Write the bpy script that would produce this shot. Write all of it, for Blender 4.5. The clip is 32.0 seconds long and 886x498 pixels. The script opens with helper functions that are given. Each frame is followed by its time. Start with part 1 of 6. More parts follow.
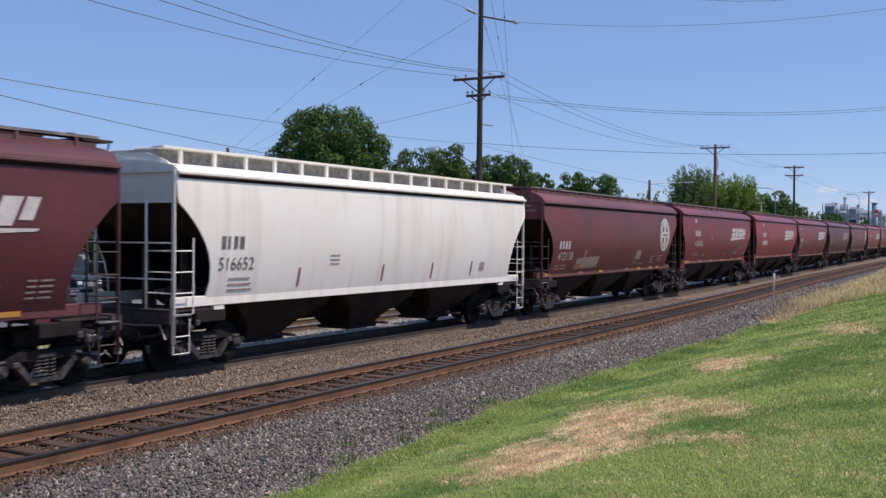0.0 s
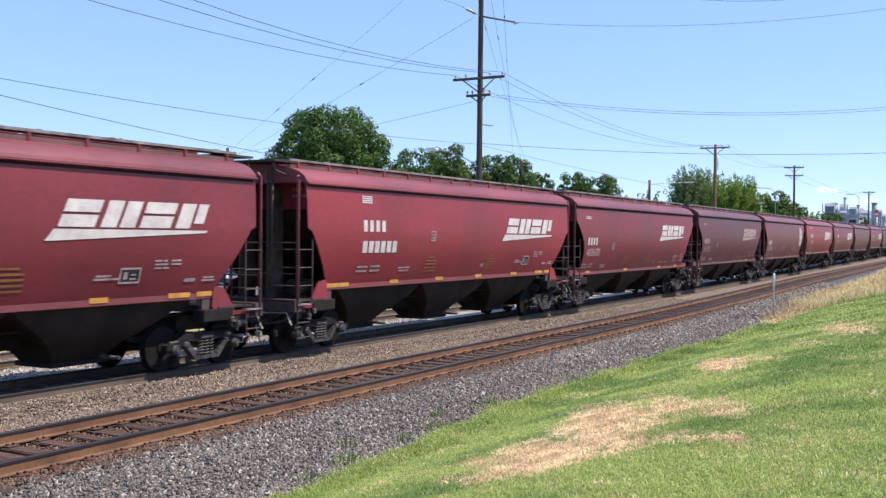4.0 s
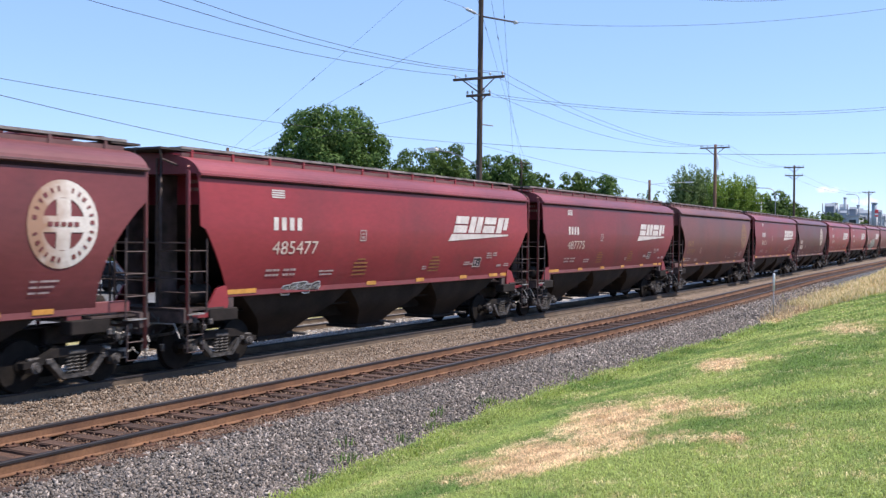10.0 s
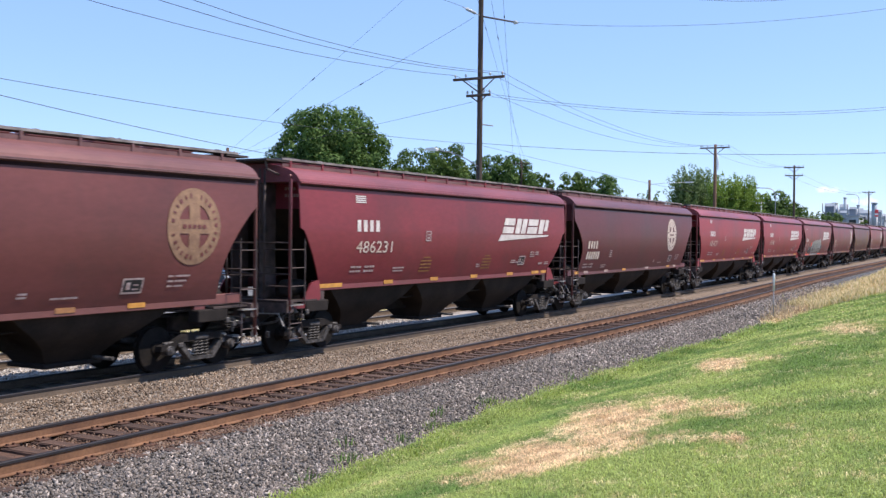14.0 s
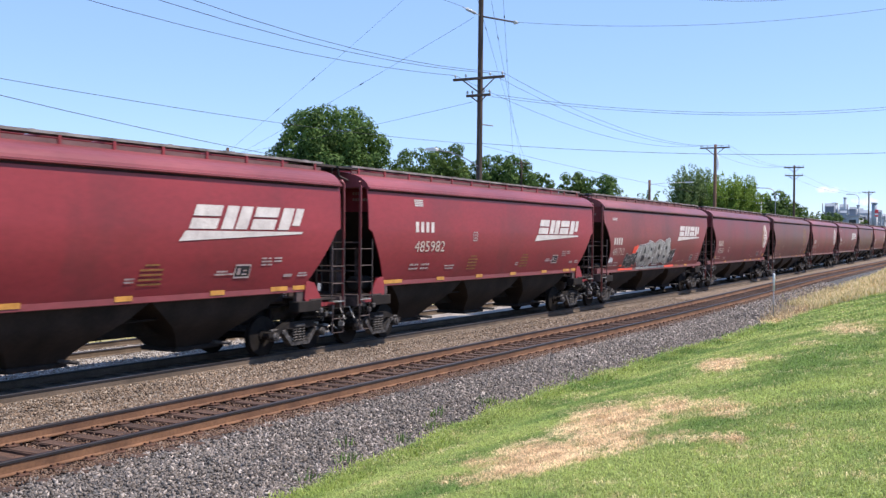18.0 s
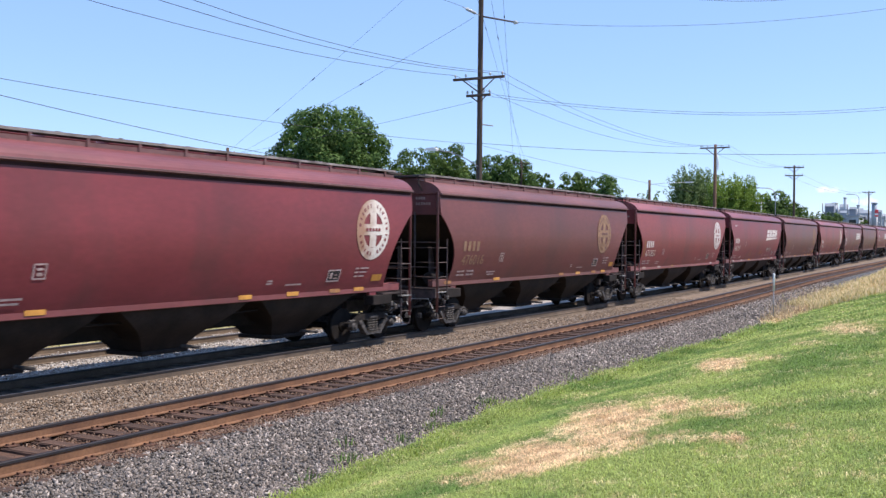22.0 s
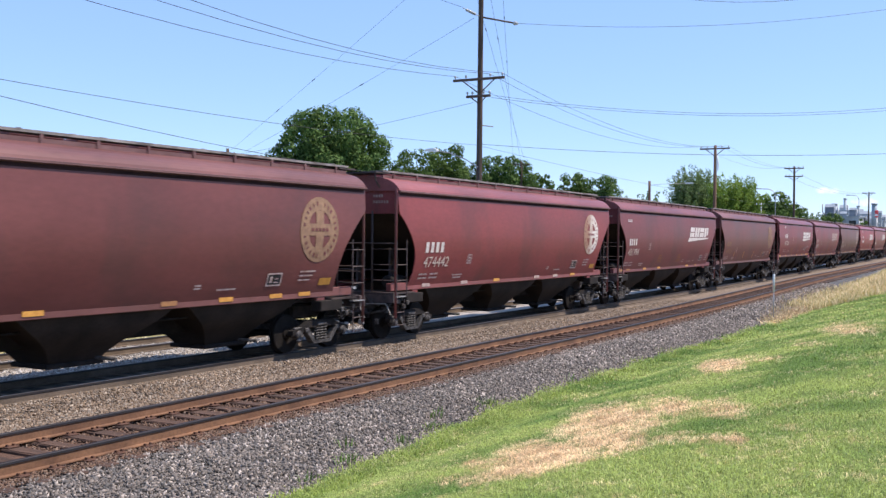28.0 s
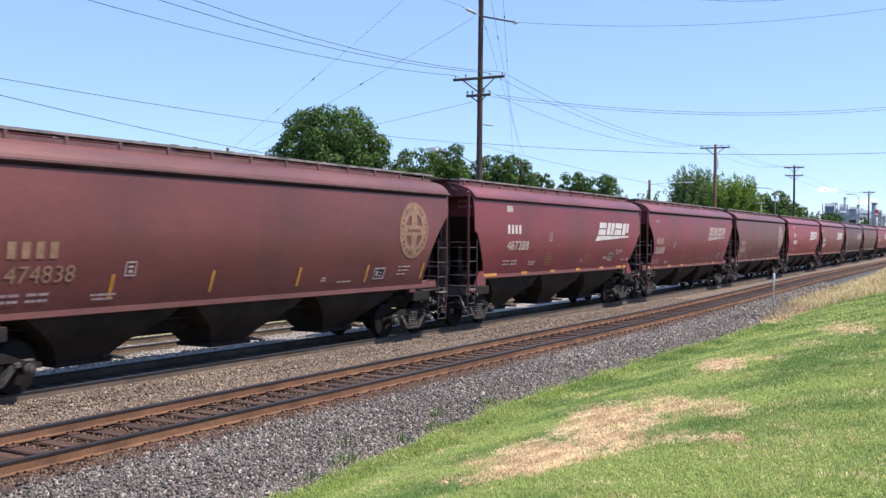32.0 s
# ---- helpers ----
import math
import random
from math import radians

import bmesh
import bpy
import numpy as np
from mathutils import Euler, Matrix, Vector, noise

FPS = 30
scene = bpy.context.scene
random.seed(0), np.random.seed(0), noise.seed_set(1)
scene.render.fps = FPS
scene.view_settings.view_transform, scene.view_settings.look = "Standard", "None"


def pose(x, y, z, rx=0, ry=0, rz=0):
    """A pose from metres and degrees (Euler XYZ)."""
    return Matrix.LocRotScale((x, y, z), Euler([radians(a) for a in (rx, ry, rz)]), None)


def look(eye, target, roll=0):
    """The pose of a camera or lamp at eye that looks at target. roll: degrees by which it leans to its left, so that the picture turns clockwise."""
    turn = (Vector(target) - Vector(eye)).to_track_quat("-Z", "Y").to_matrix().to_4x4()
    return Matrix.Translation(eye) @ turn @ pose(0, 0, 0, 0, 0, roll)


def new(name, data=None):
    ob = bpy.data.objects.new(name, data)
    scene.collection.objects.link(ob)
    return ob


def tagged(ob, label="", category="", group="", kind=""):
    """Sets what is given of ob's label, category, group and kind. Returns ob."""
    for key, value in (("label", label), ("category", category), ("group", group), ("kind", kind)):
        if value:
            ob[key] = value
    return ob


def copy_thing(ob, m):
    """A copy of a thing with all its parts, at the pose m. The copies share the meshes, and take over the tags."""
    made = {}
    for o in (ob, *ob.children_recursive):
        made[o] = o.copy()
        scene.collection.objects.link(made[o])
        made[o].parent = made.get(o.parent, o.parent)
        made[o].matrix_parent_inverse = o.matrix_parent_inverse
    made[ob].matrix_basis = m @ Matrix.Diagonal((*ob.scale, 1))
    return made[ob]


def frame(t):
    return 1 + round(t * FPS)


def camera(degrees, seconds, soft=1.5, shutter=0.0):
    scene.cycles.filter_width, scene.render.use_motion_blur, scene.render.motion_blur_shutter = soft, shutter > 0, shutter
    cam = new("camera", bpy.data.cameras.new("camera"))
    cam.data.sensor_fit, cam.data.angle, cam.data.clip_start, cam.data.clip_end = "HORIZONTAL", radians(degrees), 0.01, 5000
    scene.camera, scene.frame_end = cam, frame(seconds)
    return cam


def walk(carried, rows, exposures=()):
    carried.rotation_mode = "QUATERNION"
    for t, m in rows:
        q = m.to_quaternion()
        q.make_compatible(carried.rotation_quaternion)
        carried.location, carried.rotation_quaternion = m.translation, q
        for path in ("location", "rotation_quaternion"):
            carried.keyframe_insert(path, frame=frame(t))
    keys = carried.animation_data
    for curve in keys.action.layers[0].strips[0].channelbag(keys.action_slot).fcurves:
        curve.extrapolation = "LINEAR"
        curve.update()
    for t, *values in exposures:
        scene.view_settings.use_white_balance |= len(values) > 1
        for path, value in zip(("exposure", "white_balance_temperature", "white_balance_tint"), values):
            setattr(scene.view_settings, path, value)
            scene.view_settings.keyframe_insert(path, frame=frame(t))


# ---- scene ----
# The still camera on the lawn bank, with the small nods it makes
EYE = (0.0, 0.0, 2.674)


def aim(dy=0.0):
    yaw, pitch = radians(60.824), radians(-0.710) + dy / 1798.3
    way = Vector((math.sin(yaw) * math.cos(pitch), math.cos(yaw) * math.cos(pitch), math.sin(pitch)))
    return look(EYE, Vector(EYE) + way * 100, 0.476)


cam = camera(47.11, 32.0, soft=1.4, shutter=0.15)
NODS = [(0, 0), (22.5, 0), (23, -1.6), (23.5, -2.8), (24, -2.8), (24.5, -1.4), (25, -0.3), (25.5, 0), (27.5, 0.4), (28, 1.5),
        (28.5, 1.5), (29, 0.2), (29.5, -1.3), (30, -1.4), (30.5, -0.8), (31, 0), (32, 0)]
EXPOSURES = [(0, -0.43, 6500, 13), (0.8, -0.43, 6500, 13), (1.3, -0.3, 6500, 12.5), (2.0, 0.12, 6520, 12), (2.8, 0.29, 6600, 10), (4, 0.32, 6600, 10), (32, 0.32, 6600, 10)]
walk(cam, [(t, aim(d)) for t, d in NODS], EXPOSURES)

# ---- light ----
SUN_WAY = Vector((0.28, -0.53, 1.0)).normalized()
world = bpy.data.worlds.new("world")
scene.world = world
world.use_nodes = True
sky = world.node_tree.nodes.new("ShaderNodeTexSky")
sky.sky_type, sky.sun_disc = "NISHITA", False
sky.sun_elevation = math.asin(SUN_WAY.z)
sky.sun_rotation = math.atan2(SUN_WAY.x, SUN_WAY.y)
sky.air_density, sky.dust_density, sky.ozone_density = 0.85, 0.0, 3.4
background = world.node_tree.nodes["Background"]
tint = world.node_tree.nodes.new("ShaderNodeMix")
tint.data_type, tint.blend_type = "RGBA", "MULTIPLY"
tint.inputs[0].default_value, tint.inputs[7].default_value = 1.0, (0.975, 0.97, 1.12, 1)
world.node_tree.links.new(sky.outputs[0], tint.inputs[6])
haze = world.node_tree.nodes.new("ShaderNodeMix")
haze.data_type = "RGBA"
haze.inputs[0].default_value, haze.inputs[7].default_value = 0.48, (2.2, 3.66, 6.6, 1)
world.node_tree.links.new(tint.outputs[2], haze.inputs[6])


def far_clouds(colour, clouds):
    """Two small fair-weather clouds low over the plant: azimuth, height and half-sizes in radians."""
    n, l = world.node_tree.nodes, world.node_tree.links
    way, sep, noise = n.new("ShaderNodeTexCoord"), n.new("ShaderNodeSeparateXYZ"), n.new("ShaderNodeTexNoise")
    l.new(way.outputs["Generated"], sep.inputs[0])
    l.new(way.outputs["Generated"], noise.inputs["Vector"])
    noise.inputs["Scale"].default_value, noise.inputs["Detail"].default_value = 160.0, 5

    def calc(op, a, c=0.0):
        k = n.new("ShaderNodeMath")
        k.operation = op
        for i, v in enumerate((a, c)):
            if isinstance(v, (int, float)):
                k.inputs[i].default_value = v
            else:
                l.new(v, k.inputs[i])
        return k.outputs[0]

    turn, rise = calc("ARCTAN2", sep.outputs[0], sep.outputs[1]), calc("ARCSINE", sep.outputs[2])
    ragged = calc("MULTIPLY", calc("SUBTRACT", noise.outputs[0], 0.5), 3.0)
    for az, el, a, b in clouds:
        u, v = calc("DIVIDE", calc("SUBTRACT", turn, az), a), calc("DIVIDE", calc("SUBTRACT", rise, el), b)
        d = calc("SUBTRACT", 1.0, calc("ADD", calc("MULTIPLY", u, u), calc("MULTIPLY", v, v)))
        d = calc("MULTIPLY", calc("MINIMUM", calc("MAXIMUM", calc("ADD", d, calc("MULTIPLY", ragged, calc("GREATER_THAN", d, -1.5))), 0.0), 1.0), 0.6)
        mix = n.new("ShaderNodeMix")
        mix.data_type = "RGBA"
        l.new(d, mix.inputs[0])
        l.new(colour, mix.inputs[6])
        mix.inputs[7].default_value = (6.6, 6.5, 7.2, 1)
        colour = mix.outputs[2]
    l.new(colour, background.inputs[0])


far_clouds(haze.outputs[2], ((1.4234, 0.0459, 0.0135, 0.0032), (1.4552, 0.0348, 0.011, 0.0042)))
background.inputs[1].default_value = 0.152
sun = new("sun", bpy.data.lights.new("sun", "SUN"))
sun.data.energy, sun.data.angle, sun.data.color = 5.1, radians(0.53), (1.0, 0.9, 0.82)
sun.matrix_world = look(SUN_WAY * 200, (0, 0, 0))


# ---- materials ----
def surface(name, dark, light, scale=3.0, fine=40.0, rough=0.7, metal=0.0, bump=0.2, stretch=(1, 1, 1), streak=None, coord="Object", rand=0.0, detail=0.35, dist=0.01, gloss=0.5):
    """Colour between two tones by coarse noise, a finer grain over it, and relief. streak: a third tone in drawn-out stains."""
    m = bpy.data.materials.new(name)
    m.use_nodes = True
    n, l = m.node_tree.nodes, m.node_tree.links
    b = n["Principled BSDF"]
    b.inputs["Roughness"].default_value, b.inputs["Metallic"].default_value = rough, metal
    b.inputs["Specular IOR Level"].default_value = gloss
    tc, mp = n.new("ShaderNodeTexCoord"), n.new("ShaderNodeMapping")
    mp.inputs["Scale"].default_value = stretch
    if coord == "World":
        g = n.new("ShaderNodeNewGeometry")
        l.new(g.outputs["Position"], mp.inputs["Vector"])
    else:
        l.new(tc.outputs[coord], mp.inputs["Vector"])
    big, small = n.new("ShaderNodeTexNoise"), n.new("ShaderNodeTexNoise")
    for t, s, d in ((big, scale, 6), (small, fine, 3)):
        t.inputs["Scale"].default_value, t.inputs["Detail"].default_value = s, d
        l.new(mp.outputs[0], t.inputs["Vector"])
    ramp = n.new("ShaderNodeValToRGB")
    ramp.color_ramp.elements[0].position, ramp.color_ramp.elements[1].position = 0.32, 0.68
    ramp.color_ramp.elements[0].color, ramp.color_ramp.elements[1].color = (*dark, 1), (*light, 1)
    l.new(big.outputs[0], ramp.inputs[0])
    mix = n.new("ShaderNodeMix")
    mix.data_type, mix.blend_type = "RGBA", "OVERLAY"
    mix.inputs[0].default_value = detail
    l.new(ramp.outputs[0], mix.inputs[6])
    l.new(small.outputs[0], mix.inputs[7])
    out = mix.outputs[2]
    if streak:
        mp2, st = n.new("ShaderNodeMapping"), n.new("ShaderNodeTexNoise")
        mp2.inputs["Scale"].default_value = streak[1]
        l.new(mp.inputs["Vector"].links[0].from_socket, mp2.inputs["Vector"])
        l.new(mp2.outputs[0], st.inputs["Vector"])
        st.inputs["Scale"].default_value, st.inputs["Detail"].default_value = 1.0, 5
        r2 = n.new("ShaderNodeMapRange")
        r2.inputs[1].default_value, r2.inputs[2].default_value, r2.inputs[4].default_value = 0.5, 0.75, streak[2]
        l.new(st.outputs[0], r2.inputs[0])
        m2 = n.new("ShaderNodeMix")
        m2.data_type = "RGBA"
        l.new(r2.outputs[0], m2.inputs[0])
        l.new(out, m2.inputs[6])
        m2.inputs[7].default_value = (*streak[0], 1)
        out = m2.outputs[2]
    if rand:
        oi, hsv = n.new("ShaderNodeObjectInfo"), n.new("ShaderNodeHueSaturation")
        mr = n.new("ShaderNodeMapRange")
        mr.inputs[3].default_value, mr.inputs[4].default_value = 1 - rand, 1 + rand
        l.new(oi.outputs["Random"], mr.inputs[0])
        l.new(mr.outputs[0], hsv.inputs["Value"])
        l.new(out, hsv.inputs["Color"])
        out = hsv.outputs[0]
    l.new(out, b.inputs["Base Color"])
    if bump:
        bp = n.new("ShaderNodeBump")
        bp.inputs["Strength"].default_value, bp.inputs["Distance"].default_value = bump, dist
        l.new(small.outputs[0], bp.inputs["Height"])
        l.new(bp.outputs[0], b.inputs["Normal"])
    rr = n.new("ShaderNodeMapRange")
    rr.inputs[3].default_value, rr.inputs[4].default_value = max(rough - 0.1, 0.03), min(rough + 0.12, 1)
    l.new(big.outputs[0], rr.inputs[0])
    l.new(rr.outputs[0], b.inputs["Roughness"])
    return m


def islands(name, tones, rough=0.85, trans=0.0, gloss=0.5):
    """Loose pieces joined in one mesh, each with a tone of its own."""
    m = bpy.data.materials.new(name)
    m.use_nodes = True
    n, l = m.node_tree.nodes, m.node_tree.links
    b = n["Principled BSDF"]
    b.inputs["Roughness"].default_value, b.inputs["Specular IOR Level"].default_value = rough, gloss
    g, ramp = n.new("ShaderNodeNewGeometry"), n.new("ShaderNodeValToRGB")
    els = ramp.color_ramp.elements
    while len(els) < len(tones):
        els.new(0.5)
    for i, c in enumerate(tones):
        els[i].position, els[i].color = i / (len(tones) - 1), (*c, 1)
    l.new(g.outputs["Random Per Island"], ramp.inputs[0])
    t = n.new("ShaderNodeTexNoise")
    t.inputs["Scale"].default_value = 0.35
    l.new(g.outputs["Position"], t.inputs["Vector"])
    hsv, mr = n.new("ShaderNodeHueSaturation"), n.new("ShaderNodeMapRange")
    mr.inputs[3].default_value, mr.inputs[4].default_value = 0.75, 1.25
    l.new(t.outputs[0], mr.inputs[0])
    l.new(mr.outputs[0], hsv.inputs["Value"])
    l.new(ramp.outputs[0], hsv.inputs["Color"])
    l.new(hsv.outputs[0], b.inputs["Base Color"])
    if trans:
        tr, ms = n.new("ShaderNodeBsdfTranslucent"), n.new("ShaderNodeMixShader")
        ms.inputs[0].default_value = trans
        l.new(hsv.outputs[0], tr.inputs[0])
        l.new(b.outputs[0], ms.inputs[1])
        l.new(tr.outputs[0], ms.inputs[2])
        l.new(ms.outputs[0], n["Material Output"].inputs[0])
    return m


GRIME = (0.05, 0.034, 0.032)


def car_paint(name, c, fade=1.2, rust=0.22, rough=0.46):
    d = tuple(v * 0.85 for v in c)
    li = tuple(min(v * fade, 1) for v in c)
    return surface(name, d, li, 0.5, 9, rough, 0, 0.06, (0.5, 1, 1.2), (GRIME, (0.8, 2.2, 0.3), rust), detail=0.2, gloss=0.38)


RED = car_paint("red_car_paint", (0.25, 0.032, 0.039), 1.2, 0.3)
CRIMSON = car_paint("deep_red_car_paint", (0.186, 0.029, 0.036), 1.2, 0.35)
MAROON = car_paint("maroon_car_paint", (0.182, 0.036, 0.042), 1.2, 0.4)
OXBLOOD = car_paint("dull_oxblood_car_paint", (0.158, 0.04, 0.042), 1.2, 0.45)
BROWN = car_paint("weathered_brown_car_paint", (0.138, 0.044, 0.041), 1.25, 0.4)
DARK_MAROON = car_paint("dark_maroon_car_paint", (0.11, 0.029, 0.033), 1.2, 0.4)
RUSSET = car_paint("russet_car_paint", (0.205, 0.044, 0.044), 1.25, 0.45)
WHITE_PAINT = surface("weathered_white_car_paint", (0.9, 0.825, 0.725), (0.955, 0.9, 0.81), 0.6, 12, 0.5, 0, 0.05, (0.6, 1, 1), ((0.4, 0.34, 0.28), (3.1, 2, 0.2), 0.26), detail=0.15)
# roofs bleach paler than the sides
ROOF_OF = {CRIMSON: car_paint("bleached_deep_red_roof_paint", (0.17, 0.045, 0.05), 1.35, 0.25, 0.4), RED: car_paint("bleached_red_roof_paint", (0.2, 0.046, 0.052), 1.35, 0.25, 0.4), MAROON: car_paint("bleached_maroon_roof_paint", (0.165, 0.05, 0.052), 1.35, 0.3, 0.4),
           BROWN: car_paint("bleached_brown_roof_paint", (0.14, 0.055, 0.05), 1.35, 0.3, 0.45), DARK_MAROON: car_paint("bleached_dark_roof_paint", (0.12, 0.042, 0.045), 1.35, 0.3, 0.4),
           RUSSET: car_paint("bleached_russet_roof_paint", (0.2, 0.062, 0.06), 1.35, 0.3, 0.4), OXBLOOD: car_paint("bleached_oxblood_roof_paint", (0.155, 0.05, 0.052), 1.35, 0.3, 0.45), WHITE_PAINT: WHITE_PAINT}
GRIMY_BAR = surface("grime_coated_steel_bar", (0.04, 0.028, 0.026), (0.11, 0.075, 0.07), 4, 25, 0.7, 0.1, 0.1)
# brown hopper grime, dark enough to carry the recess shade too
HOPPER_GRIME_SHADE = surface("brown_grime_on_hopper_steel", (0.014, 0.0105, 0.0085), (0.04, 0.028, 0.022), 1.2, 14, 0.85, 0, 0.2, gloss=0.2)
# near-black tone that paints the eave's shade on the body side
EAVE_SHADE = surface("soot_in_eave_seam", (0.024, 0.011, 0.011), (0.055, 0.026, 0.026), 3, 25, 0.95, 0, 0.1, (0.3, 1, 1), gloss=0.1)
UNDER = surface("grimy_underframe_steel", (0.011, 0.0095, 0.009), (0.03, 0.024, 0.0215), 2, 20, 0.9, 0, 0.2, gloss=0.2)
CAST = surface("dusty_cast_steel", (0.01, 0.009, 0.008), (0.105, 0.094, 0.089), 11, 50, 0.7, 0.1, 0.3)
FITTING = surface("pale_worn_fitting_steel", (0.2, 0.19, 0.18), (0.42, 0.4, 0.38), 8, 40, 0.45, 0.3, 0.1)
WHEEL = surface("dark_wheel_steel", (0.009, 0.008, 0.0075), (0.022, 0.018, 0.016), 4, 30, 0.85, 0, 0.1, gloss=0.15)
WALKWAY = surface("grimy_walkway_grating", (0.03, 0.021, 0.019), (0.075, 0.052, 0.047), 3, 30, 0.7, 0.2, 0.3)
GRATING = surface("dusty_roof_walkway_steel", (0.1, 0.082, 0.08), (0.3, 0.265, 0.26), 2.5, 30, 0.75, 0.1, 0.2)
FASCIA = surface("dusty_mauve_walkway_rail", (0.1, 0.045, 0.046), (0.165, 0.083, 0.083), 1.6, 20, 0.75, 0, 0.1)
LETTER = surface("white_lettering_paint", (0.52, 0.46, 0.43), (0.66, 0.6, 0.56), 4, 30, 0.5, 0, 0)
LETTER_FADED = surface("faded_tan_lettering_paint", (0.2, 0.11, 0.068), (0.31, 0.185, 0.11), 5, 30, 0.7, 0, 0)
LETTER_PALE = surface("worn_cream_lettering_paint", (0.45, 0.36, 0.3), (0.62, 0.52, 0.45), 5, 30, 0.7, 0, 0)
LETTER_DIM = surface("dulled_lettering_paint", (0.3, 0.2, 0.18), (0.45, 0.34, 0.3), 5, 30, 0.7, 0, 0)
LETTER_BLACK = surface("black_lettering_paint", (0.1, 0.09, 0.085), (0.2, 0.18, 0.17), 5, 30, 0.6, 0, 0)
def worn_across(name, middle, old, fresh):
    """Paint that is worn to one tone on one side of an upright line through x = middle and still fresh on the other, with a ragged change."""
    m = surface(name, tuple(v * 0.85 for v in fresh), fresh, 5, 30, 0.7, 0, 0)
    n, l = m.node_tree.nodes, m.node_tree.links
    b = n["Principled BSDF"]
    tc, sep, noise = n.new("ShaderNodeTexCoord"), n.new("ShaderNodeSeparateXYZ"), n.new("ShaderNodeTexNoise")
    noise.inputs["Scale"].default_value, noise.inputs["Detail"].default_value = 3.5, 6
    l.new(tc.outputs["Object"], sep.inputs[0])
    l.new(tc.outputs["Object"], noise.inputs["Vector"])
    add, span, mix = n.new("ShaderNodeMath"), n.new("ShaderNodeMapRange"), n.new("ShaderNodeMix")
    l.new(sep.outputs[0], add.inputs[0])
    l.new(noise.outputs[0], add.inputs[1])
    span.inputs[1].default_value, span.inputs[2].default_value = middle + 0.5 - 0.4, middle + 0.5 + 0.25
    l.new(add.outputs[0], span.inputs[0])
    mix.data_type = "RGBA"
    l.new(span.outputs[0], mix.inputs[0])
    mix.inputs[6].default_value = (*old, 1)
    l.new(b.inputs["Base Color"].links[0].from_socket, mix.inputs[7])
    l.new(mix.outputs[2], b.inputs["Base Color"])
    return m


HALF_WORN = worn_across("half_worn_emblem_paint", 6.15, (0.33, 0.19, 0.125), (0.7, 0.64, 0.58))
CAUTION = surface("worn_yellow_stencil_paint", (0.2, 0.085, 0.03), (0.32, 0.15, 0.045), 6, 40, 0.6, 0, 0)
FINE_INK = surface("thin_worn_stencil_paint", (0.3, 0.2, 0.19), (0.5, 0.4, 0.38), 8, 60, 0.6, 0, 0)
WORN_YELLOW = surface("worn_yellow_tape", (0.22, 0.1, 0.045), (0.36, 0.17, 0.06), 7, 40, 0.55, 0, 0)
YELLOW = surface("yellow_reflective_tape", (0.4, 0.18, 0.035), (0.6, 0.29, 0.055), 4, 30, 0.45, 0, 0)
GRAF_GREY = surface("silver_spray_paint", (0.2, 0.19, 0.18), (0.42, 0.42, 0.39), 3, 20, 0.45, 0.2, 0)
GRAF_BLACK = surface("black_spray_paint", (0.015, 0.015, 0.017), (0.035, 0.035, 0.04), 3, 20, 0.5, 0, 0)
GRAF_WHITE = surface("white_spray_paint", (0.6, 0.6, 0.6), (0.8, 0.8, 0.8), 3, 20, 0.5, 0, 0)
GRAF_RED = surface("bright_red_spray_paint", (0.75, 0.06, 0.03), (0.9, 0.12, 0.06), 3, 20, 0.5, 0, 0)
PATCH_ROSE = surface("dull_rose_cover_paint", (0.2, 0.078, 0.07), (0.26, 0.11, 0.1), 2, 20, 0.6, 0, 0)
PATCH_PALE = surface("pale_tan_cover_paint", (0.27, 0.185, 0.15), (0.36, 0.26, 0.215), 2, 20, 0.6, 0, 0)
PATCH_TAN = surface("tan_cover_paint", (0.25, 0.13, 0.1), (0.32, 0.18, 0.14), 2, 20, 0.6, 0, 0)
RAIL_RUST = surface("rusty_rail_steel", (0.115, 0.054, 0.028), (0.215, 0.108, 0.056), 2, 25, 0.8, 0.1, 0.25, detail=0.4)
RAIL_HEAD = surface("polished_rail_head", (0.03, 0.026, 0.028), (0.07, 0.062, 0.064), 3, 20, 0.5, 0.4, 0.02, (0.05, 1, 1))
RAIL_SIDE = surface("dark_rail_head_flank", (0.018, 0.016, 0.018), (0.04, 0.035, 0.036), 3, 20, 0.6, 0.2, 0.1, (0.05, 1, 1))
DUSTY_TIE = surface("dust_covered_tie_wood", (0.075, 0.055, 0.04), (0.15, 0.115, 0.085), 3, 18, 0.95, 0, 0.5, (6, 0.7, 2), rand=0.2)
DUSTY_RAIL = surface("dust_coated_rail_steel", (0.08, 0.058, 0.04), (0.15, 0.11, 0.078), 2, 25, 0.85, 0.05, 0.25, detail=0.4)
TIE_WOOD = surface("weathered_creosoted_oak", (0.04, 0.022, 0.015), (0.095, 0.053, 0.036), 3, 18, 0.9, 0, 0.6, (6, 0.7, 2), ((0.13, 0.065, 0.038), (3, 1, 1), 0.6), rand=0.25)
PLATE_RUST = surface("rusty_tie_plate", (0.06, 0.028, 0.018), (0.12, 0.055, 0.032), 6, 40, 0.85, 0.1, 0.3)
# warm brown pole wood, its colour raised to the sunlit tone
WARM_WOOD = surface("sun_bleached_pole_wood", (0.13, 0.066, 0.042), (0.27, 0.15, 0.092), 1.2, 14, 0.85, 0, 0.5, (3, 3, 0.2))
POLE_WOOD = surface("brown_treated_pole_wood", (0.045, 0.03, 0.023), (0.1, 0.066, 0.048), 2, 14, 0.85, 0, 0.5, (3, 3, 0.2))
ARM_WOOD = surface("dark_crossarm_wood", (0.06, 0.04, 0.03), (0.13, 0.09, 0.07), 3, 20, 0.85, 0, 0.4, (0.4, 3, 3))
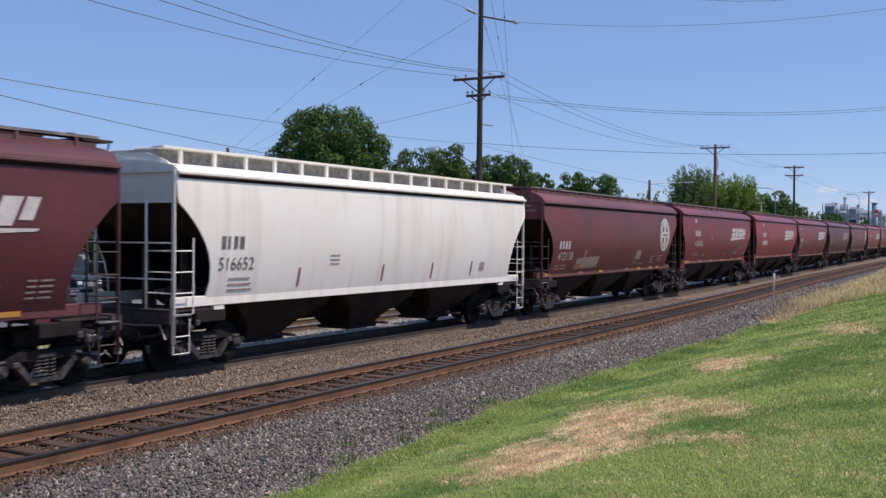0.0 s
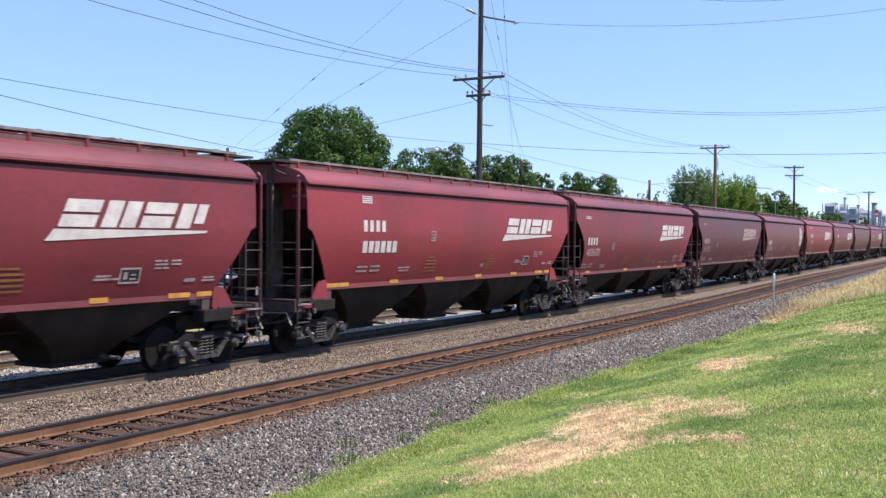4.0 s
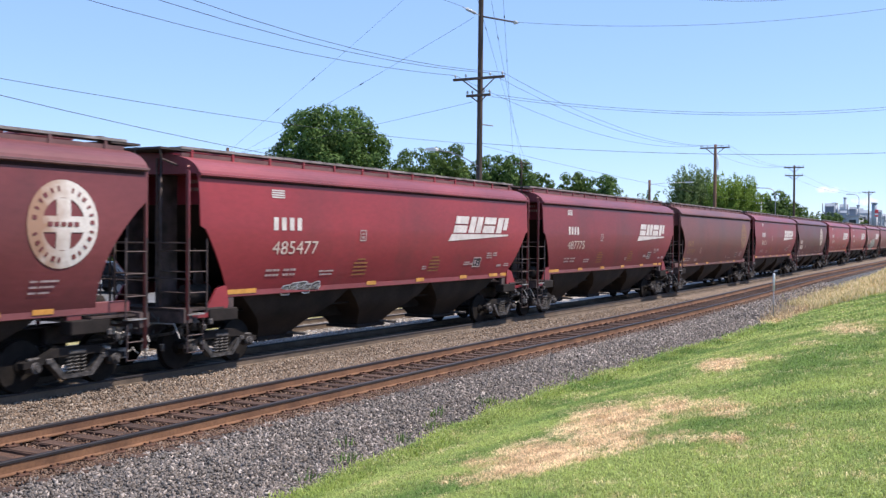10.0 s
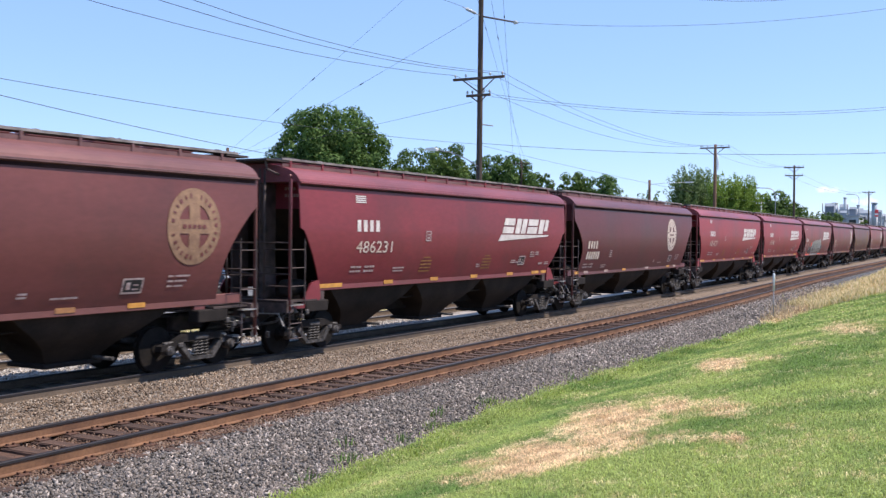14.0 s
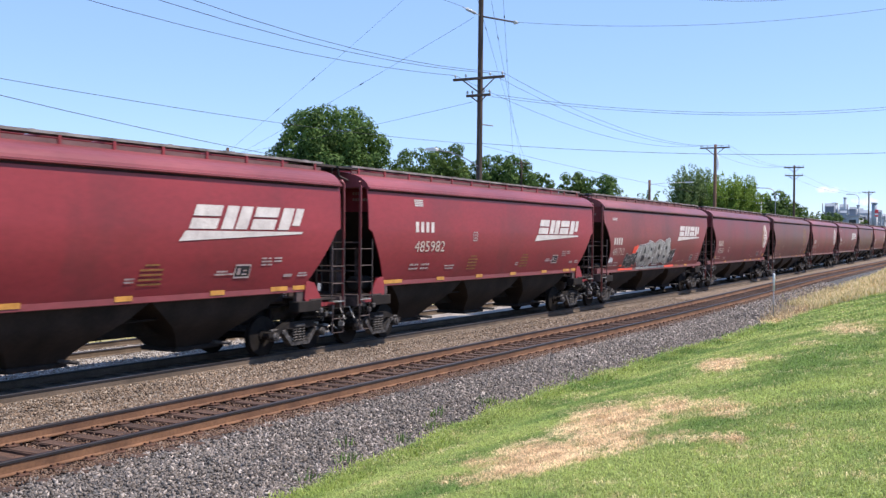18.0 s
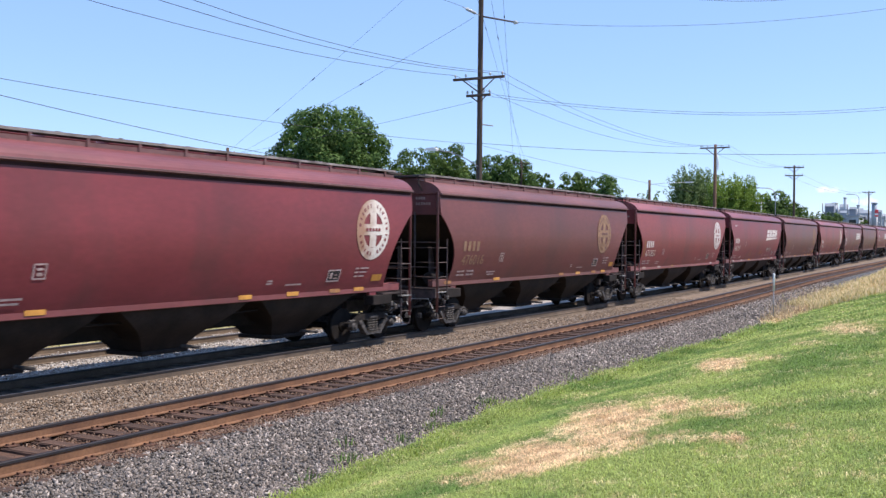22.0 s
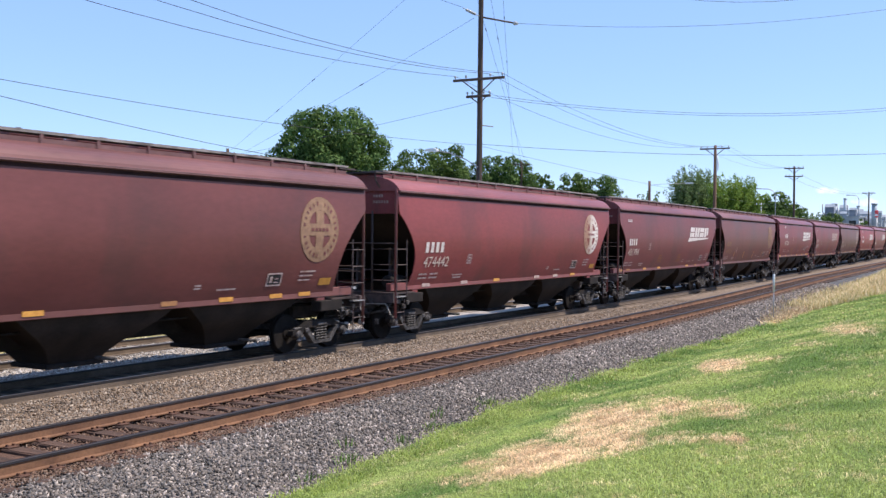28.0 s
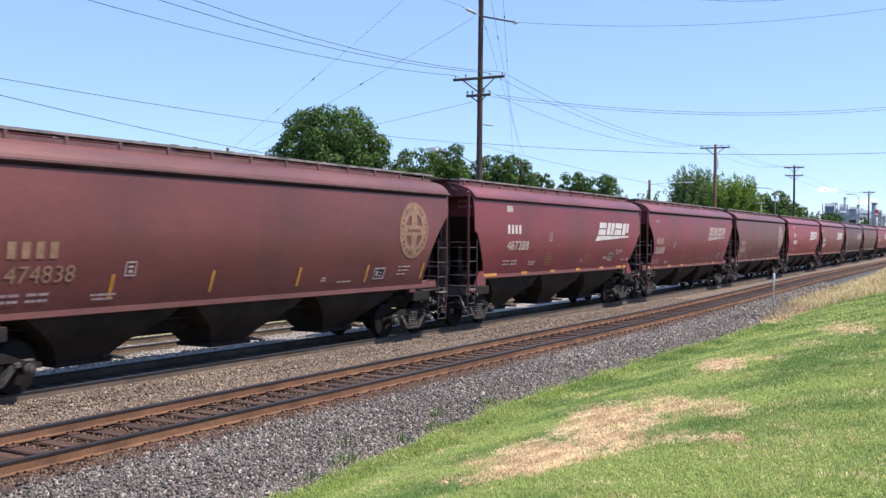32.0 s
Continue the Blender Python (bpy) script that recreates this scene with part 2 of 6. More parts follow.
WIRE = surface("dark_line_wire", (0.02, 0.02, 0.024), (0.04, 0.04, 0.046), 3, 20, 0.6, 0.3, 0)
PORCELAIN = surface("grey_insulator_porcelain", (0.3, 0.32, 0.34), (0.5, 0.52, 0.54), 5, 30, 0.25, 0, 0)
STEEL_POST = surface("galvanised_post_steel", (0.3, 0.3, 0.31), (0.45, 0.45, 0.46), 3, 20, 0.5, 0.5, 0.1)
WHITE_SIGN = surface("white_marker_plastic", (0.75, 0.75, 0.74), (0.85, 0.85, 0.84), 3, 20, 0.45, 0, 0)
BARK = surface("grey_brown_bark", (0.06, 0.045, 0.035), (0.14, 0.11, 0.09), 3, 14, 0.95, 0, 0.8, (3, 3, 0.6))
MAPLE = islands("maple_leaves", [(0.028, 0.06, 0.014), (0.06, 0.12, 0.028), (0.1, 0.172, 0.044), (0.18, 0.26, 0.08)], 0.6, 0.3, 0.12)
SHRUB = islands("dark_tree_leaves", [(0.038, 0.076, 0.016), (0.09, 0.152, 0.035), (0.155, 0.222, 0.06)], 0.6, 0.3, 0.12)
POPLAR = islands("poplar_leaves", [(0.13, 0.215, 0.037), (0.2, 0.295, 0.055), (0.28, 0.375, 0.083)], 0.6, 0.4, 0.12)
WILLOW = islands("grey_green_leaves", [(0.095, 0.155, 0.055), (0.16, 0.232, 0.085), (0.24, 0.315, 0.13)], 0.6, 0.4, 0.12)
STONE = islands("crushed_basalt", [(0.022, 0.018, 0.016), (0.115, 0.096, 0.083), (0.09, 0.086, 0.083), (0.175, 0.144, 0.122), (0.14, 0.128, 0.119), (0.23, 0.19, 0.163), (0.46, 0.4, 0.355)], 0.9)
STONE_TAN = islands("tan_dusty_ballast", [(0.05, 0.036, 0.027), (0.15, 0.106, 0.075), (0.2, 0.15, 0.11), (0.26, 0.18, 0.12), (0.18, 0.155, 0.13), (0.44, 0.36, 0.28)], 0.95)
GLASS_DARK = surface("dark_vehicle_glass", (0.02, 0.022, 0.025), (0.03, 0.033, 0.036), 2, 20, 0.06, 0, 0)
CAR_WHITE = surface("white_vehicle_enamel", (0.75, 0.75, 0.75), (0.8, 0.8, 0.8), 2, 20, 0.2, 0, 0)
CAR_BLACK = surface("black_vehicle_enamel", (0.012, 0.012, 0.014), (0.022, 0.022, 0.026), 2, 20, 0.2, 0, 0)
CAR_BLUE = surface("blue_grey_vehicle_enamel", (0.03, 0.04, 0.06), (0.05, 0.065, 0.09), 2, 20, 0.2, 0.2, 0)
RUBBER = surface("black_tyre_rubber", (0.02, 0.02, 0.02), (0.035, 0.035, 0.035), 5, 30, 0.85, 0, 0.1)
WALL_WHITE = surface("white_painted_cladding", (0.42, 0.44, 0.46), (0.58, 0.6, 0.62), 0.3, 6, 0.6, 0, 0.1)
WALL_GREY = surface("grey_metal_cladding", (0.3, 0.33, 0.36), (0.42, 0.45, 0.48), 0.3, 6, 0.5, 0.2, 0.1)
DARK_CLADDING = surface("dark_blue_grey_cladding", (0.16, 0.175, 0.2), (0.25, 0.27, 0.3), 0.3, 6, 0.6, 0.1, 0.1)
LAMP_HEAD = surface("pale_lamp_housing", (0.65, 0.66, 0.66), (0.78, 0.78, 0.78), 3, 20, 0.45, 0.1, 0)
SIGNAL_RED = surface("red_sign_paint", (0.7, 0.06, 0.06), (0.85, 0.1, 0.1), 3, 20, 0.4, 0, 0)


# ---- mesh helpers ----
def part(name, bm, material, parent=None, label=""):
    me = bpy.data.meshes.new(name)
    bm.to_mesh(me)
    bm.free()
    me.materials.append(material)
    ob = new(name, me)
    ob.parent = parent
    if label:
        ob["label"] = label
    return ob


def bulk(name, verts, faces, material, parent=None):
    """A large mesh from arrays: verts (n, 3), faces (m, k) with one k."""
    me = bpy.data.meshes.new(name)
    m, k = faces.shape
    me.vertices.add(len(verts))
    me.vertices.foreach_set("co", np.ascontiguousarray(verts, np.float32).ravel())
    me.loops.add(m * k)
    me.loops.foreach_set("vertex_index", faces.astype(np.int32).ravel())
    me.polygons.add(m)
    me.polygons.foreach_set("loop_start", np.arange(0, m * k, k, dtype=np.int32))
    me.update(calc_edges=True)
    me.materials.append(material)
    ob = new(name, me)
    ob.parent = parent
    return ob


def box(bm, x0, x1, y0, y1, z0, z1, bevel=0.0):
    v = [bm.verts.new(c) for c in ((x0, y0, z0), (x1, y0, z0), (x1, y1, z0), (x0, y1, z0), (x0, y0, z1), (x1, y0, z1), (x1, y1, z1), (x0, y1, z1))]
    fs = [bm.faces.new([v[i] for i in q]) for q in ((3, 2, 1, 0), (4, 5, 6, 7), (0, 1, 5, 4), (1, 2, 6, 5), (2, 3, 7, 6), (3, 0, 4, 7))]
    if bevel:
        es = list({e for f in fs for e in f.edges})
        bmesh.ops.bevel(bm, geom=es, offset=bevel, segments=1, affect="EDGES")
    return bm


def tube(bm, pts, r, n=6, ends=True):
    """A round bar along points; r may be a list of radii."""
    pts = [Vector(p) for p in pts]
    rs = r if isinstance(r, (list, tuple)) else [r] * len(pts)
    rings = []
    for i, p in enumerate(pts):
        d = (pts[min(i + 1, len(pts) - 1)] - pts[max(i - 1, 0)]).normalized()
        a = d.cross(Vector((0, 0, 1)) if abs(d.z) < 0.9 else Vector((1, 0, 0))).normalized()
        b = d.cross(a)
        rings.append([bm.verts.new(p + rs[i] * (math.cos(t) * a + math.sin(t) * b)) for t in (2 * math.pi * k / n for k in range(n))])
    for u, w in zip(rings, rings[1:]):
        for k in range(n):
            f = bm.faces.new((u[k], u[(k + 1) % n], w[(k + 1) % n], w[k]))
            f.smooth = n > 5
    if ends:
        bm.faces.new(rings[0][::-1])
        bm.faces.new(rings[-1])
    return bm


def prism(bm, outline, y0, y1, axis="y"):
    """An outline in two axes drawn through the third: axis y takes (x, z) points, axis x takes (y, z), axis z takes (x, y)."""
    def at(p, t):
        return (p[0], t, p[1]) if axis == "y" else (t, p[0], p[1]) if axis == "x" else (p[0], p[1], t)
    a = [bm.verts.new(at(p, y0)) for p in outline]
    b = [bm.verts.new(at(p, y1)) for p in outline]
    bm.faces.new(a)
    bm.faces.new(b[::-1])
    for i in range(len(a)):
        j = (i + 1) % len(a)
        bm.faces.new((a[j], a[i], b[i], b[j]))
    bmesh.ops.recalc_face_normals(bm, faces=bm.faces)
    return bm


def thing(name, label, category, group="", kind=""):
    return tagged(new(name), label, category, group, kind)


B = bmesh.new


# ---- the lie of the land ----
def veer(x):
    """How far all the tracks swing aside, x metres along."""
    return 0.0163 * 8 * np.log1p(np.exp(np.clip((np.asarray(x, float) - 50) / 8.0, -40, 60)))


def rise_near(x):
    t = np.clip((np.asarray(x, float) - 30) / 45, 0, 1)
    return 0.25 * t * t * (3 - 2 * t)


def rise_far(x):
    return 1.59e-5 * np.clip(np.asarray(x, float) - 30, 0, 250) ** 2


NEAR_Y, FAR_Y, SIDING_Y = 10.989, 15.852, 21.5
FAR_Z, SIDING_Z = -0.12, -0.37
PROFILE = [(-4000, 1.05), (-3, 1.05), (0, 1.05), (3, 0.62), (6, -0.1), (7.2, -0.46), (8.25, -0.53), (9.2, -0.27), (9.55, -0.235), (12.35, -0.235),
           (12.9, -0.3), (13.7, -0.36), (14.3, -0.37), (14.55, -0.315), (17.2, -0.315), (18.3, -0.45), (19.4, -0.56), (23.1, -0.56), (23.6, -0.5), (24.6, -0.44), (40, -0.4), (5000, -0.4)]


def land(x, y):
    """Height of the ground."""
    x, y = np.asarray(x, float), np.asarray(y, float)
    w = y - veer(x)
    z = np.interp(w, [p[0] for p in PROFILE], [p[1] for p in PROFILE])
    t = np.clip((w - 12.5) / 1.5, 0, 1)
    z = z + (1 - t) * rise_near(x) + t * rise_far(x)
    bank = np.clip((x - 46) / 16, 0, 1) * np.clip((160 - x) / 40, 0, 1)
    return z + 0.75 * bank * np.exp(-((w - 5.6) / 1.7) ** 2)


# ---- ground ----
def lawn_material(name, fresh, lush, straw, straw2, per_blade):
    """Mown grass with straw-dry patches; the blades and the soil under them share the map."""
    m = bpy.data.materials.new(name)
    m.use_nodes = True
    n, l = m.node_tree.nodes, m.node_tree.links
    b = n["Principled BSDF"]
    b.inputs["Roughness"].default_value = 0.75
    g, sep = n.new("ShaderNodeNewGeometry"), n.new("ShaderNodeSeparateXYZ")
    l.new(g.outputs["Position"], sep.inputs[0])

    def calc(op, a, c=None):
        k = n.new("ShaderNodeMath")
        k.operation = op
        for i, v in enumerate((a, c)):
            if v is None:
                continue
            if isinstance(v, (int, float)):
                k.inputs[i].default_value = v
            else:
                l.new(v, k.inputs[i])
        return k.outputs[0]

    noise_a, noise_b = n.new("ShaderNodeTexNoise"), n.new("ShaderNodeTexNoise")
    for t, s in ((noise_a, 0.9), (noise_b, 7.0)):
        t.inputs["Scale"].default_value, t.inputs["Detail"].default_value = s, 6
        l.new(g.outputs["Position"], t.inputs["Vector"])
    total = None
    # centre, half-axes, turn and strength of each dried patch
    for cx, cy, rx, ry, a, k in ((10.6, 4.62, 1.6, 0.52, 0.58, 1.15), (9.8, 4.66, 1.3, 0.45, 0.69, 0.9), (9.2, 4.79, 0.8, 0.28, 0.85, 0.65), (13.2, 4.75, 2.8, 0.66, 0.45, 1.1), (11.5, 4.3, 2.0, 0.58, 0.49, 1.1),
                                 (13.7, 4.1, 1.94, 0.4, 0.41, 0.9), (12.6, 3.12, 1.24, 0.34, 0.38, 0.85), (10.1, 2.41, 0.39, 0.22, 0.53, 0.8), (10.3, 2.95, 0.63, 0.27, 0.66, 0.55), (20.6, 5.07, 2.4, 0.48, 0.35, 1.2), (20.3, 4.19, 2.11, 0.34, 0.4, 0.45),
                                 (26.6, 3.47, 3.97, 0.6, 0.22, 0.75), (22.6, 3.72, 1.97, 0.28, 0.35, 0.4), (8.1, 0.92, 0.18, 0.14, 0.66, 0.35), (10.6, 1.9, 0.32, 0.15, 0.35, 0.3), (44.0, 8.0, 7.0, 0.55, 0.0, 1.0), (70.0, 5.5, 18.5, 8.0, 0.0, 4.0)):
        dx, dy = calc("SUBTRACT", sep.outputs[0], cx), calc("SUBTRACT", sep.outputs[1], cy)
        u = calc("DIVIDE", calc("ADD", calc("MULTIPLY", dx, math.cos(a)), calc("MULTIPLY", dy, math.sin(a))), rx)
        v = calc("DIVIDE", calc("SUBTRACT", calc("MULTIPLY", dy, math.cos(a)), calc("MULTIPLY", dx, math.sin(a))), ry)
        d = calc("MULTIPLY", calc("SUBTRACT", 1.55, calc("ADD", calc("MULTIPLY", u, u), calc("MULTIPLY", v, v))), k)
        d = calc("MAXIMUM", d, 0.0)
        total = d if total is None else calc("MAXIMUM", total, d)
    wob = calc("MULTIPLY", calc("SUBTRACT", noise_a.outputs[0], 0.5), 2.4)
    fine = calc("MULTIPLY", calc("SUBTRACT", noise_b.outputs[0], 0.5), 3.4)
    dry = calc("ADD", calc("ADD", total, calc("ADD", wob, fine)), -0.38)
    if per_blade:
        dry = calc("ADD", dry, calc("MULTIPLY", calc("SUBTRACT", g.outputs["Random Per Island"], 0.5), 0.9))
    dry = calc("MINIMUM", calc("MAXIMUM", dry, 0.0), 1.0)
    green, tan = n.new("ShaderNodeMix"), n.new("ShaderNodeMix")
    for mx, c1, c2 in ((green, fresh, lush), (tan, straw, straw2)):
        mx.data_type = "RGBA"
        mx.inputs[6].default_value, mx.inputs[7].default_value = (*c1, 1), (*c2, 1)
    big = n.new("ShaderNodeTexNoise")
    big.inputs["Scale"].default_value, big.inputs["Detail"].default_value = 0.55, 8
    l.new(g.outputs["Position"], big.inputs["Vector"])
    r = n.new("ShaderNodeMapRange")
    r.inputs[1].default_value, r.inputs[2].default_value = 0.4, 0.6
    l.new(big.outputs[0], r.inputs[0])
    l.new(r.outputs[0], green.inputs[0])
    mott, r3 = n.new("ShaderNodeTexNoise"), n.new("ShaderNodeMapRange")
    mott.inputs["Scale"].default_value, mott.inputs["Detail"].default_value = 2.4, 8
    r3.inputs[1].default_value, r3.inputs[2].default_value = 0.4, 0.62
    l.new(g.outputs["Position"], mott.inputs["Vector"])
    l.new(mott.outputs[0], r3.inputs[0])
    l.new(r3.outputs[0], tan.inputs[0])
    fin = n.new("ShaderNodeMix")
    fin.data_type = "RGBA"
    l.new(dry, fin.inputs[0])
    l.new(green.outputs[2], fin.inputs[6])
    l.new(tan.outputs[2], fin.inputs[7])
    out = fin.outputs[2]
    if per_blade:
        hsv, mr = n.new("ShaderNodeHueSaturation"), n.new("ShaderNodeMapRange")
        mr.inputs[3].default_value, mr.inputs[4].default_value = 0.5, 1.5
        l.new(g.outputs["Random Per Island"], mr.inputs[0])
        l.new(mr.outputs[0], hsv.inputs["Value"])
        l.new(out, hsv.inputs["Color"])
        out = hsv.outputs[0]
        tr, ms = n.new("ShaderNodeBsdfTranslucent"), n.new("ShaderNodeMixShader")
        ms.inputs[0].default_value = 0.4
        l.new(out, tr.inputs[0])
        l.new(b.outputs[0], ms.inputs[1])
        l.new(tr.outputs[0], ms.inputs[2])
        l.new(ms.outputs[0], n["Material Output"].inputs[0])
    l.new(out, b.inputs["Base Color"])
    return m


LAWN_SOIL = lawn_material("lawn_ground", (0.2, 0.248, 0.054), (0.118, 0.172, 0.032), (0.56, 0.42, 0.26), (0.34, 0.23, 0.13), False)
LAWN_BLADE = lawn_material("lawn_blades", (0.355, 0.435, 0.125), (0.155, 0.26, 0.058), (0.88, 0.7, 0.45), (0.56, 0.4, 0.23), True)
STRAW = islands("dry_tall_grass", [(0.3, 0.29, 0.1), (0.54, 0.45, 0.22), (0.68, 0.56, 0.33), (0.78, 0.66, 0.43)], 0.8, 0.35)
WEED = islands("fresh_weed_leaves", [(0.06, 0.13, 0.02), (0.1, 0.19, 0.03), (0.15, 0.24, 0.05)], 0.6, 0.3)
GRAVEL = surface("grey_ballast_bed", (0.045, 0.044, 0.045), (0.1, 0.096, 0.097), 9, 45, 0.95, 0, 1.0, coord="World", detail=0.7, dist=0.03)
GRAVEL_TAN = surface("tan_ballast_bed", (0.13, 0.095, 0.068), (0.235, 0.175, 0.127), 5, 40, 0.95, 0, 1.0, coord="World", detail=0.6, dist=0.02)
GRAVEL_RUST = surface("rust_stained_ballast_bed", (0.07, 0.036, 0.024), (0.13, 0.07, 0.045), 4, 40, 0.95, 0, 1.0, coord="World", detail=0.6, dist=0.02)
GRAVEL_SIDING = surface("pale_siding_gravel", (0.24, 0.205, 0.175), (0.38, 0.34, 0.3), 3, 35, 0.95, 0, 0.8, coord="World", detail=0.5)
# trackbed darkened in its colour for the shade under the train
SHADED_BED = surface("grease_stained_trackbed", (0.018, 0.015, 0.013), (0.045, 0.038, 0.031), 3, 35, 0.9, 0, 0.8, coord="World", detail=0.6)
VERGE = surface("yellow_green_verge", (0.2, 0.2, 0.07), (0.36, 0.32, 0.15), 1.5, 20, 0.95, 0, 0.5, coord="World", detail=0.5)
YARD = surface("worn_asphalt_yard", (0.1, 0.1, 0.1), (0.17, 0.165, 0.16), 0.6, 12, 0.9, 0, 0.3, coord="World")
FIELD = surface("far_rough_grass", (0.06, 0.09, 0.03), (0.14, 0.15, 0.06), 0.05, 3, 0.95, 0, 0.3, coord="World")

GROUND_MATS = [LAWN_SOIL, GRAVEL, GRAVEL_RUST, GRAVEL_TAN, GRAVEL_SIDING, VERGE, YARD, FIELD, SHADED_BED]


def build_ground():
    xs = np.unique(np.concatenate([[-4500, -2000, -800, -300, -120, -60], np.arange(-30, 90, 1.0), np.arange(90, 300, 6.0), [320, 380, 460, 600, 900, 1500, 2500, 4500]]))
    ws = np.unique(np.concatenate([[-4500, -1500, -400, -100, -30, -10], np.arange(-3, 6.9, 0.6), [7.2, 8.1, 8.25, 8.6, 9.2, 9.55, 9.75, 10.4, 11, 11.6, 12.2, 12.35, 12.9, 13.7, 14.3, 14.55, 15.2, 16, 16.5, 17.2, 18.3, 19.4, 20.4, 21.5, 22.4, 23.1, 23.6, 24.6, 27, 31, 40, 60, 90, 150, 400, 1200, 4500]]))
    X, Wd = np.meshgrid(xs, ws, indexing="ij")
    # the meadow's edge wavers against the stones
    Wd = Wd + np.where(abs(Wd - 8.1) < 0.02, np.interp(X, [8, 12, 17, 29, 32, 38, 44, 60], [-0.75, -0.5, 0.1, 0.05, -0.35, -0.25, 0.0, 0.1]), 0)
    Y = Wd + veer(X)
    Z = land(X, Y)
    nx, ny = len(xs), len(ws)
    idx = np.arange(nx * ny).reshape(nx, ny)
    faces = np.stack([idx[:-1, :-1], idx[1:, :-1], idx[1:, 1:], idx[:-1, 1:]], -1).reshape(-1, 4)
    ob = bulk("ground", np.stack([X, Y, Z], -1).reshape(-1, 3), faces, GROUND_MATS[0])
    for m in GROUND_MATS[1:]:
        ob.data.materials.append(m)
    mid = ((ws[:-1] + ws[1:]) / 2)
    # zone 8 is the bed coloured for the shade under the train
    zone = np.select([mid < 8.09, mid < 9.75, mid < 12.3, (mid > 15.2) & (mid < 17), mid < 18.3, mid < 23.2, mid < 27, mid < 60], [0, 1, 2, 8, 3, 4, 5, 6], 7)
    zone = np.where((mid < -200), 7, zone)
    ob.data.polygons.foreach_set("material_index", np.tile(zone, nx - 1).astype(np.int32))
    tagged(ob, "mown lawn, grey stone ballast and trackbed gravel running to the horizon", "ground", kind="structure")


build_ground()

# ---- tracks ----
RAIL = [(-0.07, -0.172), (0.07, -0.172), (0.07, -0.158), (0.026, -0.142), (0.022, -0.045), (0.036, -0.036), (0.036, -0.006), (0.028, 0.0), (-0.028, 0.0), (-0.036, -0.006), (-0.036, -0.036), (-0.022, -0.045), (-0.026, -0.142), (-0.07, -0.158)]


def build_track(name, label, y0, z0, rise, ties, x_end, spacing=0.5, plates=True, wood=TIE_WOOD, steel=RAIL_RUST):
    track = thing(name, label, "railway track", kind="structure")
    xs = np.concatenate([np.arange(-60, 120, 3.0), np.arange(120, 421, 20.0)])
    for side in (-0.7525, 0.7525):
        bm, rings = B(), []
        for x in xs:
            yy, zz = y0 + side + float(veer(x)), z0 + float(rise(x))
            rings.append([bm.verts.new((x, yy + p[0], zz + p[1])) for p in RAIL])
        k = len(RAIL)
        for a, b in zip(rings, rings[1:]):
            for i in range(k):
                f = bm.faces.new((a[i], b[i], b[(i + 1) % k], a[(i + 1) % k]))
                f.material_index = 1 if i in (6, 7, 8) else 2 if i in (5, 9) else 0
        bmesh.ops.recalc_face_normals(bm, faces=bm.faces)
        rail = part("rail", bm, steel, track, "rust-brown steel rail with a worn dark head")
        rail.data.materials.append(RAIL_HEAD)
        rail.data.materials.append(RAIL_SIDE)
    rng = random.Random(int(y0 * 10))
    shapes = []
    for v in range(5):
        bm = box(B(), -0.115, 0.115, -1.3, 1.3, -0.16, 0, 0.012)
        for q in bm.verts:
            q.co.x += rng.uniform(-0.012, 0.012)
            q.co.z += rng.uniform(-0.012, 0.004) if q.co.z > -0.1 else 0
        me = bpy.data.meshes.new("tie")
        bm.to_mesh(me)
        bm.free()
        me.materials.append(wood)
        shapes.append(me)
    bm = box(B(), -0.09, 0.09, -0.18, 0.18, 0, 0.018, 0.004)
    for sx in (-0.05, 0.05):
        for sy in (-0.1, 0.1):
            box(bm, sx - 0.012, sx + 0.012, sy - 0.02, sy + 0.02, 0.018, 0.045)
    plate = bpy.data.meshes.new("tie_plate")
    bm.to_mesh(plate)
    bm.free()
    plate.materials.append(PLATE_RUST)
    x, n = ties, 0
    while x < x_end and n < 300:
        xx = x + rng.uniform(-0.04, 0.04)
        ob = new("tie", shapes[rng.randrange(5)])
        ob.parent = track
        y = y0 + float(veer(xx)) + rng.uniform(-0.06, 0.06)
        z = z0 + float(rise(xx)) - 0.172
        ob.location, ob.rotation_euler = (xx, y, z - 0.014), (0, 0, rng.uniform(-0.02, 0.02))
        if plates and x < 45:
            for side in (-0.7525, 0.7525):
                pl = new("tie_plate", plate)
                pl.parent = track
                pl.location = (xx, y0 + float(veer(xx)) + side, z - 0.012)
        x += spacing
        n += 1
    return track


build_track("railway_track", "rusty steel rails spiked to dark weathered wooden ties", NEAR_Y, 0.0, rise_near, 4.0, 130.0)
build_track("railway_track", "main track rails on dust-covered wooden ties under the train", FAR_Y, FAR_Z, rise_far, 6.0, 90.0, plates=False, wood=DUSTY_TIE, steel=DUSTY_RAIL)
build_track("railway_track", "disused siding rails bedded in pale gravel", SIDING_Y, SIDING_Z, rise_far, 8.0, 80.0, 0.55, plates=False, wood=DUSTY_TIE, steel=DUSTY_RAIL)

# ---- the train ----
SPEED = 12.266
GAPS = [-3.6, 13.99, 32.11, 49.9, 67.5, 84.9, 102.2, 120.0, 137.75, 155.2, 172.3, 190.0, 207.3, 224.6, 242.0, 259.1, 277.1, 294.45, 312.4, 330.2, 347.8, 365.8,
        384.0, 401.6, 419.3, 436.8, 454.4, 472.2, 489.8, 507.4, 525.0, 542.6, 560.2, 577.8]
ENDS_A = [(1.36, 7.24), (1.55, 7.18), (1.83, 7.14), (2.16, 7.18), (2.4, 7.26), (2.62, 7.38), (2.85, 7.55), (3.07, 7.75), (3.25, 7.94), (3.4, 8.13), (3.5, 8.17), (4.0, 8.18)]
